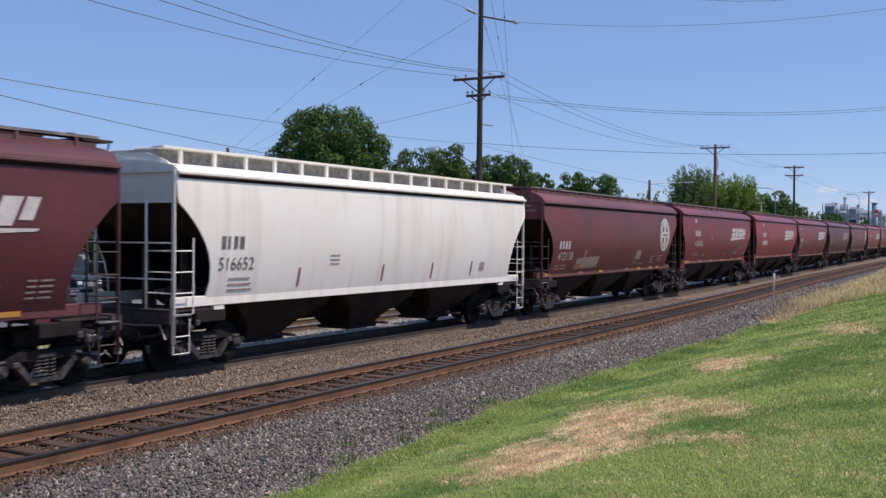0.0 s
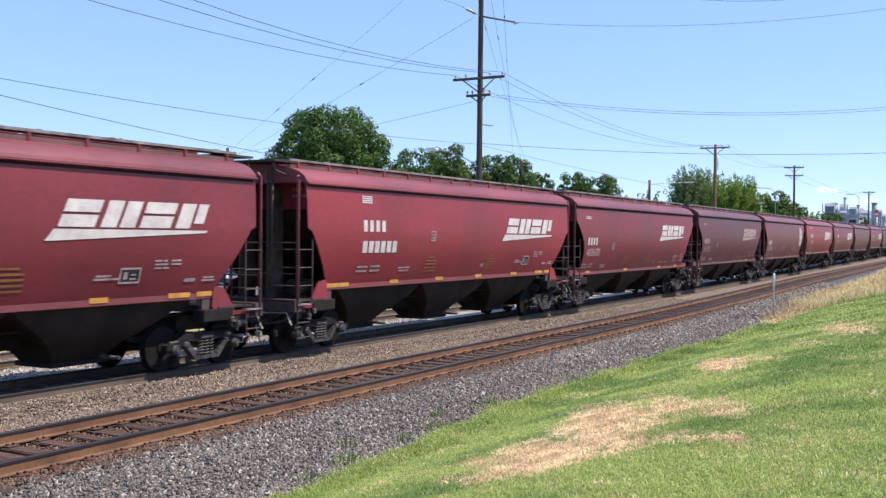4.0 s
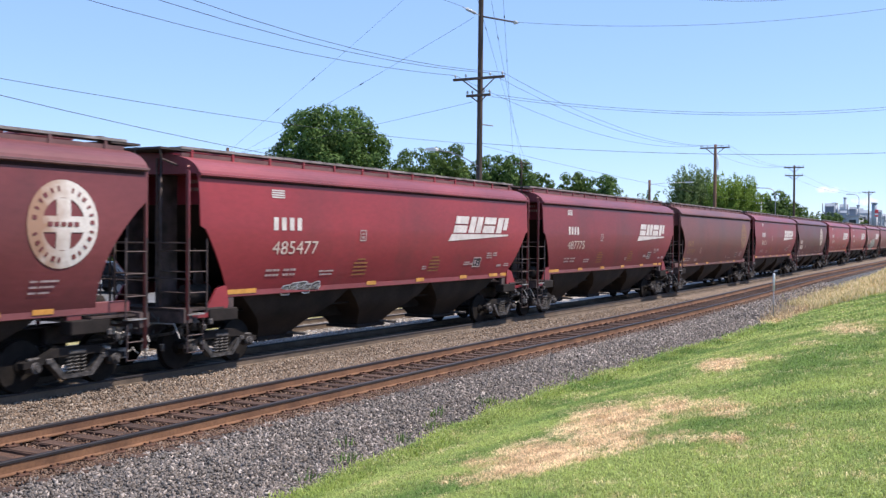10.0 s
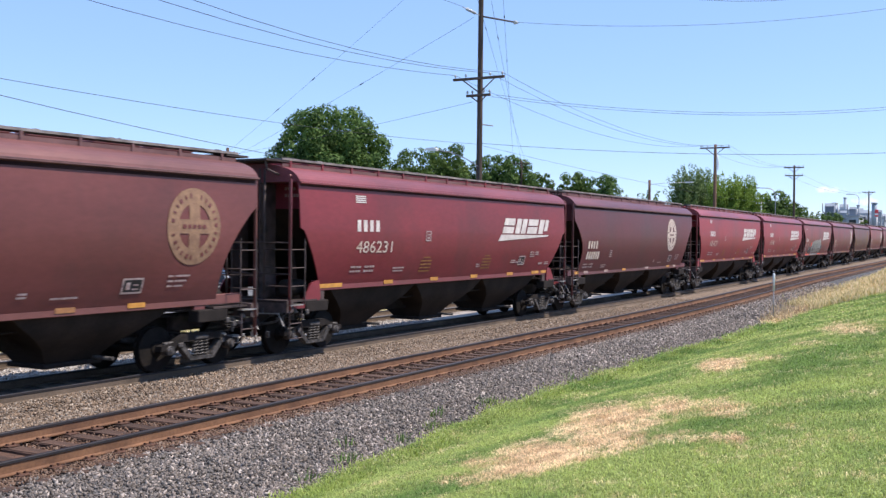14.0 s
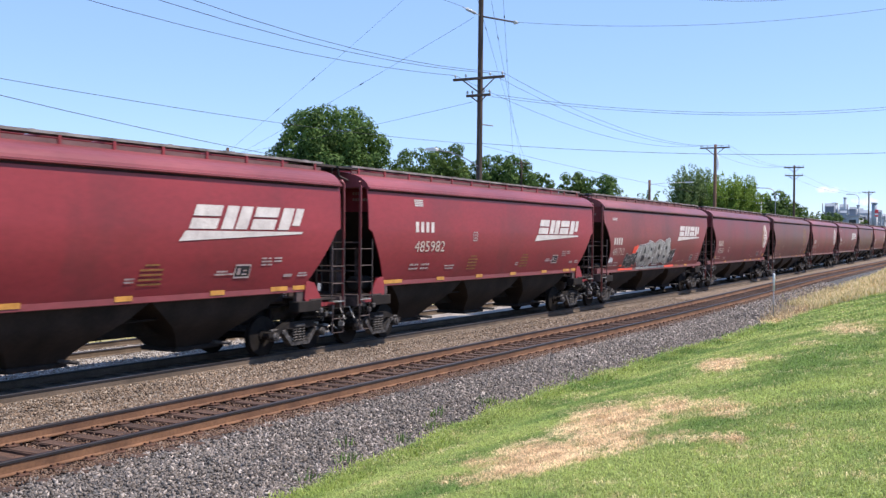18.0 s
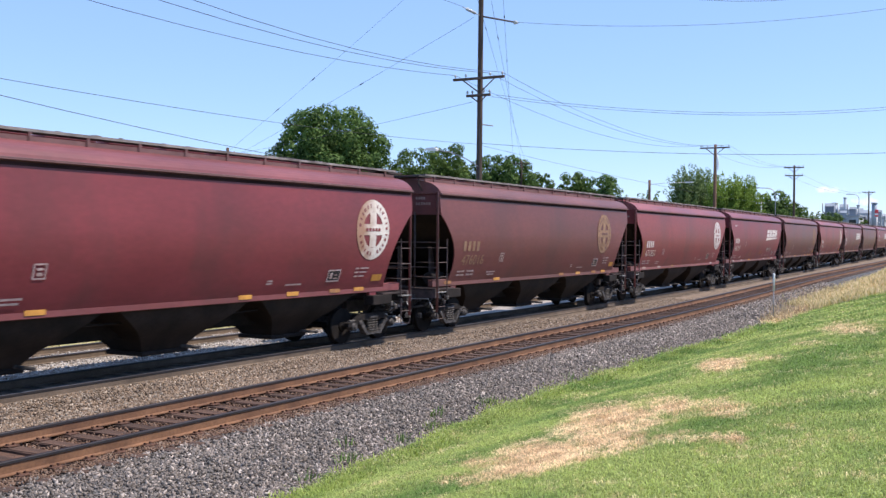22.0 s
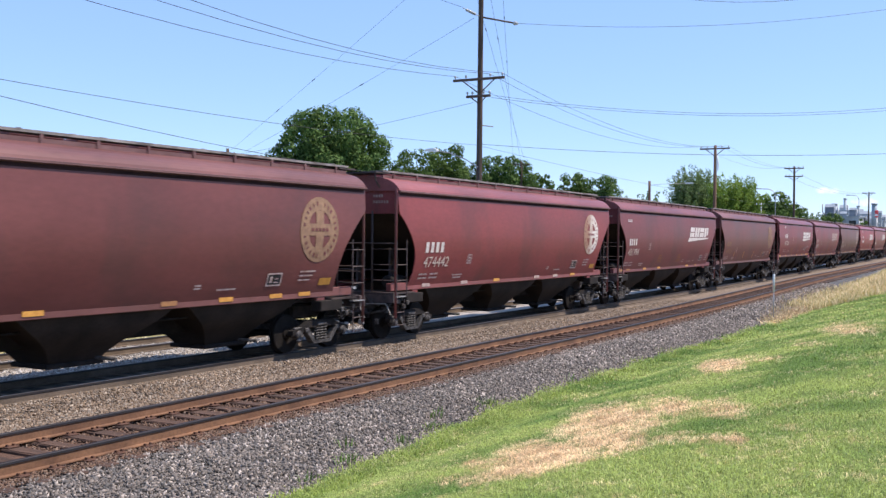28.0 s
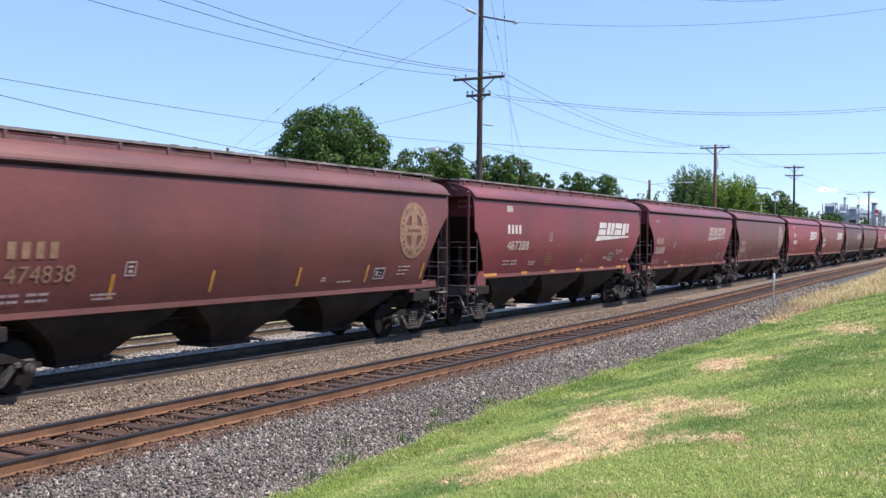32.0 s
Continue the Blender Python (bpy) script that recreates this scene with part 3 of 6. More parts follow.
ENDS_B = [(1.5, 6.8), (1.68, 6.9), (2.3, 7.36), (2.9, 7.78), (2.97, 7.94), (4.0, 7.96)]


PALE_BULGE = 0.085


def girth(z, bulge=0.14):
    """Half the width of the bulging body at height z."""
    return 1.6 - (bulge * (3.0 - z) ** 2 if z < 3.0 else 0.06 * (z - 3.0) ** 2)


def side_sheet(ends, sgn, bulge):
    zs = sorted({round(z, 3) for z, _ in ends} | {1.55, 1.7, 1.85, 2.0, 2.15, 2.3, 2.45, 2.75, 3.6, 3.8})
    zs = [z for z in zs if z >= ends[0][0]]
    us = np.linspace(-1, 1, 13)
    bm = B()
    grids = []
    for off in (0.0, -0.03):
        grids.append([[bm.verts.new((u * float(np.interp(z, [e[0] for e in ends], [e[1] for e in ends])), sgn * (girth(z, bulge) + off), z)) for u in us] for z in zs])
    for k, g in enumerate(grids):
        for a, b in zip(g, g[1:]):
            for i in range(12):
                fc = bm.faces.new((a[i], a[i + 1], b[i + 1], b[i]))
                fc.smooth, fc.material_index = True, k
    o, q = grids
    rim = [(0, i) for i in range(13)] + [(j, 12) for j in range(1, len(zs))] + [(len(zs) - 1, i) for i in range(11, -1, -1)] + [(j, 0) for j in range(len(zs) - 2, 0, -1)]
    for (a, b), (c, d) in zip(rim, rim[1:] + rim[:1]):
        bm.faces.new((o[a][b], o[c][d], q[c][d], q[a][b]))
        bm.edges.get((o[a][b], o[c][d])).smooth = False
        bm.edges.get((q[a][b], q[c][d])).smooth = False
    bmesh.ops.recalc_face_normals(bm, faces=bm.faces)
    return bm


def on_side(bm, lift=0.012, bulge=0.14):
    """Lays flat shapes, drawn in x and z, on the near body side, cut into level strips where they are tall."""
    zs = [v.co.z for v in bm.verts]
    if max(zs) - min(zs) > 0.32:
        for z in np.arange(min(zs) + 0.13, max(zs) - 0.03, 0.13):
            bmesh.ops.bisect_plane(bm, geom=bm.verts[:] + bm.edges[:] + bm.faces[:], plane_co=(0, 0, float(z)), plane_no=(0, 0, 1))
    for v in bm.verts:
        v.co.y = -(girth(v.co.z, bulge) + lift)
    return bm


def flat(bm, pts):
    bm.faces.new([bm.verts.new((p[0], 0, p[1])) for p in pts])
    return bm


def bar(bm, x0, x1, z0, z1, n=1):
    for i in range(n):
        a, b = x0 + (x1 - x0) * i / n, x0 + (x1 - x0) * (i + 1) / n
        flat(bm, [(a, z0), (b, z0), (b, z1), (a, z1)])
    return bm


def disc(bm, cx, cz, r0, r1, n=40, a0=0.0, a1=2 * math.pi, sx=1.0):
    for i in range(n):
        t, s = a0 + (a1 - a0) * i / n, a0 + (a1 - a0) * (i + 1) / n
        q = [(cx + sx * r1 * math.cos(t), cz + r1 * math.sin(t)), (cx + sx * r1 * math.cos(s), cz + r1 * math.sin(s))]
        q += [(cx + sx * r0 * math.cos(s), cz + r0 * math.sin(s)), (cx + sx * r0 * math.cos(t), cz + r0 * math.sin(t))] if r0 > 0 else [(cx, cz)]
        flat(bm, q)
    return bm


def number_mesh(text, width, height):
    """The digits as a mesh, x from 0 to width and z from 0 to height."""
    cu = bpy.data.curves.new("digits", "FONT")
    cu.body, cu.resolution_u = text, 3
    ob = bpy.data.objects.new("digits", cu)
    scene.collection.objects.link(ob)
    bpy.context.view_layer.update()
    me = bpy.data.meshes.new_from_object(ob.evaluated_get(bpy.context.evaluated_depsgraph_get()))
    bpy.data.objects.remove(ob)
    bm = B()
    bm.from_mesh(me)
    bpy.data.meshes.remove(me)
    xs, ys = [v.co.x for v in bm.verts], [v.co.y for v in bm.verts]
    x0, x1, y0, y1 = min(xs), max(xs), min(ys), max(ys)
    for v in bm.verts:
        v.co = ((v.co.x - x0) / (x1 - x0) * width, 0, (v.co.y - y0) / (y1 - y0) * height)
    return bm


def shift(bm, x, z):
    for v in bm.verts:
        v.co.x += x
        v.co.z += z
    return bm


def wedge_hopper(c):
    """One discharge hopper: steep sides that bow inwards down to a small outlet."""
    bm, rings = B(), []
    for z, u, y in ((1.46, 2.06, 1.2), (1.15, 1.62, 1.1), (0.9, 1.2, 0.92), (0.7, 0.88, 0.7), (0.5, 0.68, 0.52), (0.38, 0.6, 0.45)):
        rings.append([bm.verts.new(p) for p in ((c - u, -y, z), (c + u, -y, z), (c + u, y, z), (c - u, y, z))])
    bm.faces.new(rings[0])
    bm.faces.new(rings[-1][::-1])
    for a, b in zip(rings, rings[1:]):
        for i in range(4):
            f = bm.faces.new((a[i], b[i], b[(i + 1) % 4], a[(i + 1) % 4]))
            f.smooth = True
            bm.edges.get((a[i], b[i])).smooth = False
    bmesh.ops.recalc_face_normals(bm, faces=bm.faces)
    return bm


def truck(parent, c):
    t = part("truck", box(B(), c - 0.2, c + 0.2, -1.0, 1.0, 0.42, 0.72, 0.03), CAST, parent, "grimy cast-steel truck with two axles")
    for sgn in (-1, 1):
        y0, y1 = sgn * 1.04, sgn * 1.2
        bm = prism(B(), [(c - 1.14, 0.56), (c - 0.78, 0.62), (c - 0.42, 0.76), (c + 0.42, 0.76), (c + 0.78, 0.62), (c + 1.14, 0.56), (c + 1.14, 0.46), (c + 0.8, 0.48), (c + 0.5, 0.6), (c - 0.5, 0.6), (c - 0.8, 0.48), (c - 1.14, 0.46)], y0, y1)
        frame_part = part("side_frame", bm, UNDER, t, "arched cast side frame")
        bm = prism(B(), [(c - 0.64, 0.52), (c - 0.52, 0.57), (c - 0.28, 0.28), (c + 0.28, 0.28), (c + 0.52, 0.57), (c + 0.64, 0.52), (c + 0.34, 0.21), (c - 0.34, 0.21)], y0 * 1.02, y1 * 1.02)
        for q in (-0.62, 0.62):
            box(bm, c + q - 0.07, c + q + 0.07, sgn * 1.22 - 0.02, sgn * 1.22 + 0.02, 0.5, 0.6, 0.015)
        box(bm, c - 0.2, c + 0.2, sgn * 1.2 - 0.03, sgn * 1.2 + 0.03, 0.62, 0.7, 0.02)
        part("tension_member", bm, CAST, frame_part, "dusty V-shaped lower member")
        bm = B()
        for q in (-0.15, 0.0, 0.15):
            pts = [(c + q + 0.068 * math.cos(a), sgn * 1.16 + 0.055 * math.sin(a), 0.28 + 0.0095 * i) for i, a in enumerate(np.linspace(0, 10 * math.pi, 34))]
            tube(bm, pts, 0.017, 4)
        part("spring_nest", bm, CAST, t, "coil springs")
        for q in (-0.89, 0.89):
            bm = B()
            tube(bm, [(c + q, sgn * 1.05, 0.46), (c + q, sgn * 1.24, 0.46)], [0.12, 0.1], 10)
            tube(bm, [(c + q, sgn * 1.24, 0.46), (c + q, sgn * 1.27, 0.46)], 0.06, 8)
            box(bm, c + q - 0.13, c + q + 0.13, sgn * 1.13 - 0.05, sgn * 1.13 + 0.05, 0.56, 0.63, 0.02)
            part("bearing_cap", bm, CAST, t, "dusty axle bearing cap")
    for q in (-0.89, 0.89):
        bm = B()
        tube(bm, [(c + q, -1.05, 0.46), (c + q, 1.05, 0.46)], 0.08, 10)
        part("axle", bm, WHEEL, t)
        for sgn in (-1, 1):
            bm = B()
            y = sgn * 0.7525
            tube(bm, [(c + q, y + sgn * 0.065, 0.46), (c + q, y - sgn * 0.05, 0.46)], 0.458, 28)
            tube(bm, [(c + q, y - sgn * 0.05, 0.46), (c + q, y - sgn * 0.08, 0.46)], 0.485, 28)
            tube(bm, [(c + q, y + sgn * 0.065, 0.46), (c + q, y + sgn * 0.1, 0.46)], [0.16, 0.12], 16)
            part("wheel", bm, WHEEL, t, "dark steel wheel")
    return t


def ladder(name, u0, u1, y, z0, z1, step, paint, car, r=0.015):
    """Two rails joined at the foot, and its rungs."""
    lad = part(name, tube(B(), [(u0, y, z1), (u0, y, z0), (u1, y, z0), (u1, y, z1)], r * 1.3, 5), paint, car)
    z = z0 + step
    while z < z1:
        part("rung", tube(B(), [(u0, y, z), (u1, y, z)], r * 0.9, 4), paint, lad)
        z += step
    return lad


def build_car(kind, paint, label):
    """kind: 'round' has curved body ends and a straight sill, 'angled' has knuckled ends and a dropped end platform, 'tank_white' is round with a raised roof rail."""
    car = thing("hopper_car", label, "hopper car", "cars of the freight train")
    bars = paint if kind == "tank_white" else GRIMY_BAR
    ends = ENDS_B if kind == "angled" else ENDS_A
    top = ends[-1][1]
    recess = 0.5 if kind == "angled" else 0.0
    bulge = PALE_BULGE if kind == "tank_white" else 0.14
    sill = 1.5 if kind == "angled" else 1.36
    for sgn in (-1, 1):
        # the inner face takes the dark underframe colour
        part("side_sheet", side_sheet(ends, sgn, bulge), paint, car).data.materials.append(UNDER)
        bm = B()
        prism(bm, [(sgn * (girth(4.0) - 0.04), 3.96), (sgn * (girth(4.0) + 0.085), 3.995), (sgn * (girth(4.0) + 0.085), 4.035), (sgn * (girth(4.0) - 0.04), 4.06)], -top, top, "x")
        part("roof_eave", bm, paint if kind == "tank_white" else FASCIA if kind == "round" else ROOF_OF[paint], car)
        # thin proud strip coloured as the shade below the eave
        part("eave_seam", box(B(), 0.06 - top, top - 0.06, min(sgn * 1.5, sgn * (girth(3.94) + 0.005)), max(sgn * 1.5, sgn * (girth(3.94) + 0.005)), 3.93 if kind == "angled" else 3.905, 3.985), EAVE_SHADE, car, "dark strip painting the shade under the eave")
        w = girth(sill, bulge)
        reach = 6.98 if kind == "angled" else 8.05
        bm = box(B(), -reach, reach, min(sgn * (w - 0.12), sgn * (w + 0.035)), max(sgn * (w - 0.12), sgn * (w + 0.035)), sill - 0.04, sill + (0.21 if kind == "angled" else 0.17), 0.012)
        # paler paint holds both wear and the sunlight on this ledge
        part("side_sill", bm, ROOF_OF[paint], car, "side sill with reflective tape")
        bm = B()
        s = sgn
        # sloping floor sheet over the truck, closing against both sides, then the upright end wall
        rows_ = []
        for f in np.linspace(0, 1, 7):
            u, z = 4.7 + f * (top - 4.78 - recess), 1.6 + f * 1.84
            w = girth(z, bulge) - 0.035
            rows_.append([bm.verts.new((s * u, y, z + d)) for y, d in ((-w, 0), (w, 0), (w, 0.07), (-w, 0.07))])
        for p, q in zip(rows_, rows_[1:]):
            for i in range(4):
                bm.faces.new((p[i], p[(i + 1) % 4], q[(i + 1) % 4], q[i]))
        bm.faces.new(rows_[0])
        bm.faces.new(rows_[-1][::-1])
        bmesh.ops.recalc_face_normals(bm, faces=bm.faces)
        # grime tone that also stands for the shade in the end recess
        part("slope_sheet", bm, HOPPER_GRIME_SHADE, car, "grimy sloping hopper floor with its shade in the colour")
        for y in (-girth(sill, bulge) + 0.03, girth(sill, bulge) - 0.03):
            bm = box(B(), s * 6.75 - 0.16, s * 6.75 + 0.16, y - 0.05, y + 0.05, 1.02, sill - 0.02, 0.01)
            part("jacking_pad", bm, GRIMY_BAR if kind == "angled" else paint, car)
        bm = B()
        prism(bm, [(-1.52, 3.42), (1.52, 3.42), (1.52, 4.04), (1.2, 4.26), (0.7, 4.43), (-0.7, 4.43), (-1.2, 4.26), (-1.52, 4.04)], s * (top - 0.1 - recess), s * (top - 0.06 - recess), "x")
        part("end_sheet", bm, paint, car)
        if recess:
            for y in (-0.42, 0.42):
                part("end_stiffener", box(B(), min(s * (top - 0.06 - recess), s * (top + 0.02)), max(s * (top - 0.06 - recess), s * (top + 0.02)), y - 0.025, y + 0.025, 1.3, 4.36), GRIMY_BAR, car)
        if s < 0 and kind != "tank_white":
            bm, x = B(), -(top - 0.052 - recess)
            for z, n in ((3.7, 6), (3.86, 4)):
                for k in range(n):
                    q = -0.78 - k * 0.085
                    bm.faces.new([bm.verts.new(c) for c in ((x - 0.002, q, z), (x - 0.002, q + 0.055, z), (x - 0.002, q + 0.055, z + 0.075), (x - 0.002, q, z + 0.075))])
            part("end_lettering", bm, LETTER_DIM, car)["kind"] = "stuff"
        bm = box(B(), min(s * 6.9, s * 8.3), max(s * 6.9, s * 8.3), -0.32, 0.32, 0.72, 1.06, 0.03)
        box(bm, min(s * 8.06, s * 8.3), max(s * 8.06, s * 8.3), -1.5, 1.5, 1.02, 1.3)
        part("end_sill", bm, GRIMY_BAR, car, "grimy end sill beam")
        bm = box(B(), min(s * 8.28, s * 8.6), max(s * 8.28, s * 8.6), -0.09, 0.09, 0.76, 0.94, 0.02)
        prism(bm, [(s * 8.55, -0.16), (s * 8.84, -0.2), (s * 8.86, 0.06), (s * 8.7, 0.2), (s * 8.55, 0.16)], 0.72, 1.0, "z")
        part("coupler", bm, CAST, car, "cast knuckle coupler")
        bm = tube(B(), [(s * 8.3, 0.4, 0.92), (s * 8.5, 0.36, 0.62), (s * 8.72, 0.2, 0.5), (s * 8.82, 0.08, 0.66)], 0.025, 6)
        part("air_hose", bm, RUBBER, car, "black rubber brake hose")
        bm = box(B(), min(s * 7.0, s * 8.3), max(s * 7.0, s * 8.3), -1.4, 1.4, 1.24, 1.28)
        part("end_platform", bm, WALKWAY, car, "grated end platform")
        for y in (-1.5, 1.5):
            low = 0.62 if kind != "angled" else 1.08
            part("corner_post", tube(B(), [(s * 8.2, y, low), (s * 8.2, y, 4.06), (s * 8.14, y * 0.97, 4.16)], 0.042, 6), ROOF_OF[paint], car)
            ladder("side_ladder", s * 8.2, s * 7.68, y * 1.02, 1.2, 2.72, 0.42, bars, car)
            ladder("stirrup", s * 8.2, s * 7.75, y, 0.42, 1.1, 0.34, bars, car)
            if kind == "angled":
                bm = prism(B(), [(s * 8.25, 1.08), (s * 8.25, 1.18), (s * 7.55, 1.18), (s * 7.2, 1.66), (s * 6.88, 1.74), (s * 6.82, 1.3), (s * 7.0, 1.08)], y * 0.88, y * 0.91)
                part("end_bracket", bm, paint, car)
        for y in (-0.72, 0.72):
            part("end_post", tube(B(), [(s * 8.16, y, 1.28), (s * 8.16, y, 4.34 if recess else 3.5)], 0.028, 6), bars, car)
        if kind != "tank_white":
            bm = box(B(), min(s * (top - 0.4), s * 8.5), max(s * (top - 0.4), s * 8.5), -1.04, 1.04, 4.5, 4.545)
            cross = part("crossover_platform", bm, WALKWAY, car, "grimy grated crossover walkway at the roof end")
            for y in (-0.98, 0.98):
                part("hanger", tube(B(), [(s * 8.45, y, 4.48), (s * 8.4, y, 4.3), (s * (top - 0.07 - recess), y * 0.97, 4.08)], 0.026, 5), GRIMY_BAR, cross)
        part("handrail", tube(B(), [(s * 8.24, -1.5, 2.62), (s * 8.24, 1.5, 2.62)], 0.017, 5), bars, car)
        part("handrail", tube(B(), [(s * 8.24, -1.5, 1.9), (s * 8.24, 1.5, 1.9)], 0.017, 5), bars, car)
        for z in (1.62, 2.04, 2.46):
            part("end_rung", tube(B(), [(s * 8.22, -1.5, z), (s * 8.18, -0.72, z)], 0.014, 4), bars, car)
        for y in (-0.55, 0.55):
            part("end_brace", prism(B(), [(s * 7.0, 1.2), (s * 7.0, 2.5), (s * 6.85, 2.4), (s * 6.6, 1.2)], y - 0.03, y + 0.03), GRIMY_BAR, car)
        truck(car, s * 6.85)
        part("uncoupling_lever", tube(B(), [(s * 8.36, -1.45, 0.72), (s * 8.36, -1.3, 1.0), (s * 8.38, -0.5, 0.98), (s * 8.5, -0.14, 1.02)], 0.016, 5), FITTING, car, "pale bent uncoupling lever")
        bm = tube(B(), [(s * 7.95, -1.2, 0.98), (s * 8.2, -1.1, 0.8), (s * 8.28, -0.7, 0.72), (s * 8.3, 0.3, 0.78)], 0.03, 5)
        part("brake_lever", bm, CAST, car, "dusty brake lever")
        bits = random.Random(40 + s)
        bm = B()
        for k in range(16):
            q, y, z = s * bits.uniform(7.35, 8.5), -bits.uniform(0.5, 1.4), bits.uniform(0.45, 1.12)
            a, b, c = (bits.uniform(0.02, 0.08) for _ in range(3))
            box(bm, q - a, q + a, y - b, y + b, z - c, z + c, 0.01)
            tube(bm, [(q, y, z), (q + bits.uniform(-0.25, 0.25), y + bits.uniform(-0.1, 0.2), z + bits.uniform(-0.2, 0.2))], 0.014, 4)
        part("piping", bm, FITTING if s > 0 else CAST, car, "worn brake piping and valves")["kind"] = "stuff"
        part("tread_plate", box(B(), s * 7.98 - 0.24, s * 7.98 + 0.24, -1.54, -1.4, 1.17, 1.2), FITTING, car, "worn bare-metal tread")
        bm = tube(B(), [(s * 8.3, 0.5, 1.12), (s * 8.38, 0.42, 1.02), (s * 8.42, 0.4, 0.9)], 0.04, 6)
        part("angle_cock", bm, FITTING, car, "pale cast air valve")
        bm = B()
        for q, z in ((7.42, 1.0), (7.62, 0.9), (7.9, 1.05)):
            box(bm, s * q - 0.06, s * q + 0.06, -1.44, -1.36, z - 0.07, z + 0.05, 0.02)
            tube(bm, [(s * q, -1.4, z), (s * q + 0.1, -1.2, z - 0.16), (s * q - 0.05, -0.9, z - 0.2)], 0.02, 4)
        part("rigging", bm, CAST, car, "grimy brake rigging brackets")["kind"] = "stuff"
        bm = box(B(), min(s * 6.55, s * 7.45), max(s * 6.55, s * 7.45), -1.4, -1.1, 0.98, 1.24, 0.02)
        tube(bm, [(s * 7.0, -1.25, 1.1), (s * 7.5, -1.3, 0.86)], 0.03, 5)
        part("bolster_bracket", bm, UNDER, car)
    bm = B()
    half = [(1.585, 4.03), (1.555, 4.1), (1.5, 4.165), (1.44, 4.22), (1.36, 4.275), (1.25, 4.325), (1.1, 4.37), (0.9, 4.41), (0.55, 4.46)]
    peak = 4.49
    if kind == "tank_white":
        half, peak = [(1.585, 4.03), (1.545, 4.1), (1.46, 4.155), (1.3, 4.195), (1.0, 4.235), (0.6, 4.28)], 4.3
    prof = [(-y, z) for y, z in half] + [(0, peak)] + half[::-1]
    prism(bm, prof, -top, top, "x")
    part("roof", bm, ROOF_OF[paint], car)
    bm = box(B(), -7.4, 7.4, -0.3, 0.3, peak - 0.02, 4.55, 0.02)
    # on the white car a wide grey box paints the shade behind the roof posts
    if kind == "tank_white":
        bm.free()
        bm = box(B(), -7.9, 7.9, -0.8, 0.8, 4.2, 4.52)
    part("hatch_trough", bm, FITTING if kind == "tank_white" else paint, car)
    for q in range(10):
        u = -6.9 + q * 1.5333
        bm = box(B(), u - 0.6, u + 0.6, -0.34, 0.34, 4.55, 4.62, 0.02)
        tube(bm, [(u + 0.62, -0.3, 4.6), (u + 0.62, 0.3, 4.6)], 0.03, 5)
        part("hatch_cover", bm, ROOF_OF[paint], car)
    white = kind == "tank_white"
    for sgn in (-1, 1):
        y0 = 0.62 if not white else 0.82
        reach_b = 8.12 if white else top - 0.02
        y1 = y0 + (0.42 if not white else 0.3)
        deck = 4.555 if white else 4.585
        board = box(B(), -reach_b, reach_b, min(sgn * y0, sgn * y1), max(sgn * y0, sgn * y1), deck - 0.035, deck)
        box(board, -reach_b, reach_b, min(sgn * y1, sgn * (y1 + 0.012)), max(sgn * y1, sgn * (y1 + 0.012)), deck - 0.04, deck + 0.012)
        if not white:
            # hatch latches and bent grating stand up along the walkway
            bent = random.Random(7 + sgn)
            for k in range(38):
                u, h, w = bent.uniform(-reach_b + 0.2, reach_b - 0.2), bent.uniform(0.0, 0.032), bent.uniform(0.02, 0.11)
                box(board, u - w, u + w, min(sgn * (y1 - 0.14), sgn * (y1 - 0.1)), max(sgn * (y1 - 0.14), sgn * (y1 - 0.1)), deck, deck + 0.012 + h)
        part("running_board", board, paint if white else GRATING, car, "grated roof walkway")
        if not white:
            bm = box(B(), -reach_b + 0.05, reach_b - 0.05, min(sgn * (y1 - 0.05), sgn * (y1 - 0.02)), max(sgn * (y1 - 0.05), sgn * (y1 - 0.02)), 4.345, 4.47)
            part("board_fascia", bm, FASCIA, car, "dusty mauve rail under the walkway")
        u = -7.6
        step = 1.012 if white else 1.27
        while u < 7.7:
            bm = B()
            if white:
                box(bm, u - 0.04, u + 0.04, min(sgn * 1.06, sgn * 1.12), max(sgn * 1.06, sgn * 1.12), 4.2, 4.52)
            else:
                box(bm, u - 0.032, u + 0.032, min(sgn * (y1 - 0.02), sgn * (y1 + 0.008)), max(sgn * (y1 - 0.02), sgn * (y1 + 0.008)), 4.31, 4.545)
                tube(bm, [(u, sgn * (y1 - 0.01), 4.33), (u, sgn * (y1 + 0.05), 4.235)], [0.034, 0.02], 5)
            part("board_bracket", bm, paint if white or kind == "angled" else FASCIA, car)
            u += step
    for c in (-4.15, 0.0, 4.15):
        h = part("hopper", wedge_hopper(c), HOPPER_GRIME_SHADE, car, "grimy brown discharge hopper")
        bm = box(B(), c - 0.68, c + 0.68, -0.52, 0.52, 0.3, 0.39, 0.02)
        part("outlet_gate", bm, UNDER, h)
        bm = tube(B(), [(c + 0.5, -1.0, 0.42), (c + 0.5, 1.0, 0.42)], 0.04, 6)
        part("gate_shaft", bm, CAST, h)
    bm = box(B(), -6.9, 6.9, -0.18, 0.18, 0.68, 1.06)
    part("centre_sill", bm, UNDER, car)
    part("brake_pipe", tube(B(), [(-6.6, -0.8, 1.12), (-2, -0.78, 1.06), (2, -0.78, 1.06), (6.6, -0.8, 1.12)], 0.022, 5), UNDER, car)
    bm = tube(B(), [(-7.75, -0.95, 1.55), (-7.72, -0.95, 1.55), (-7.08, -0.95, 1.55), (-7.05, -0.95, 1.55)], [0.14, 0.2, 0.2, 0.14], 12)
    part("brake_reservoir", bm, UNDER, car, "dusty air reservoir")
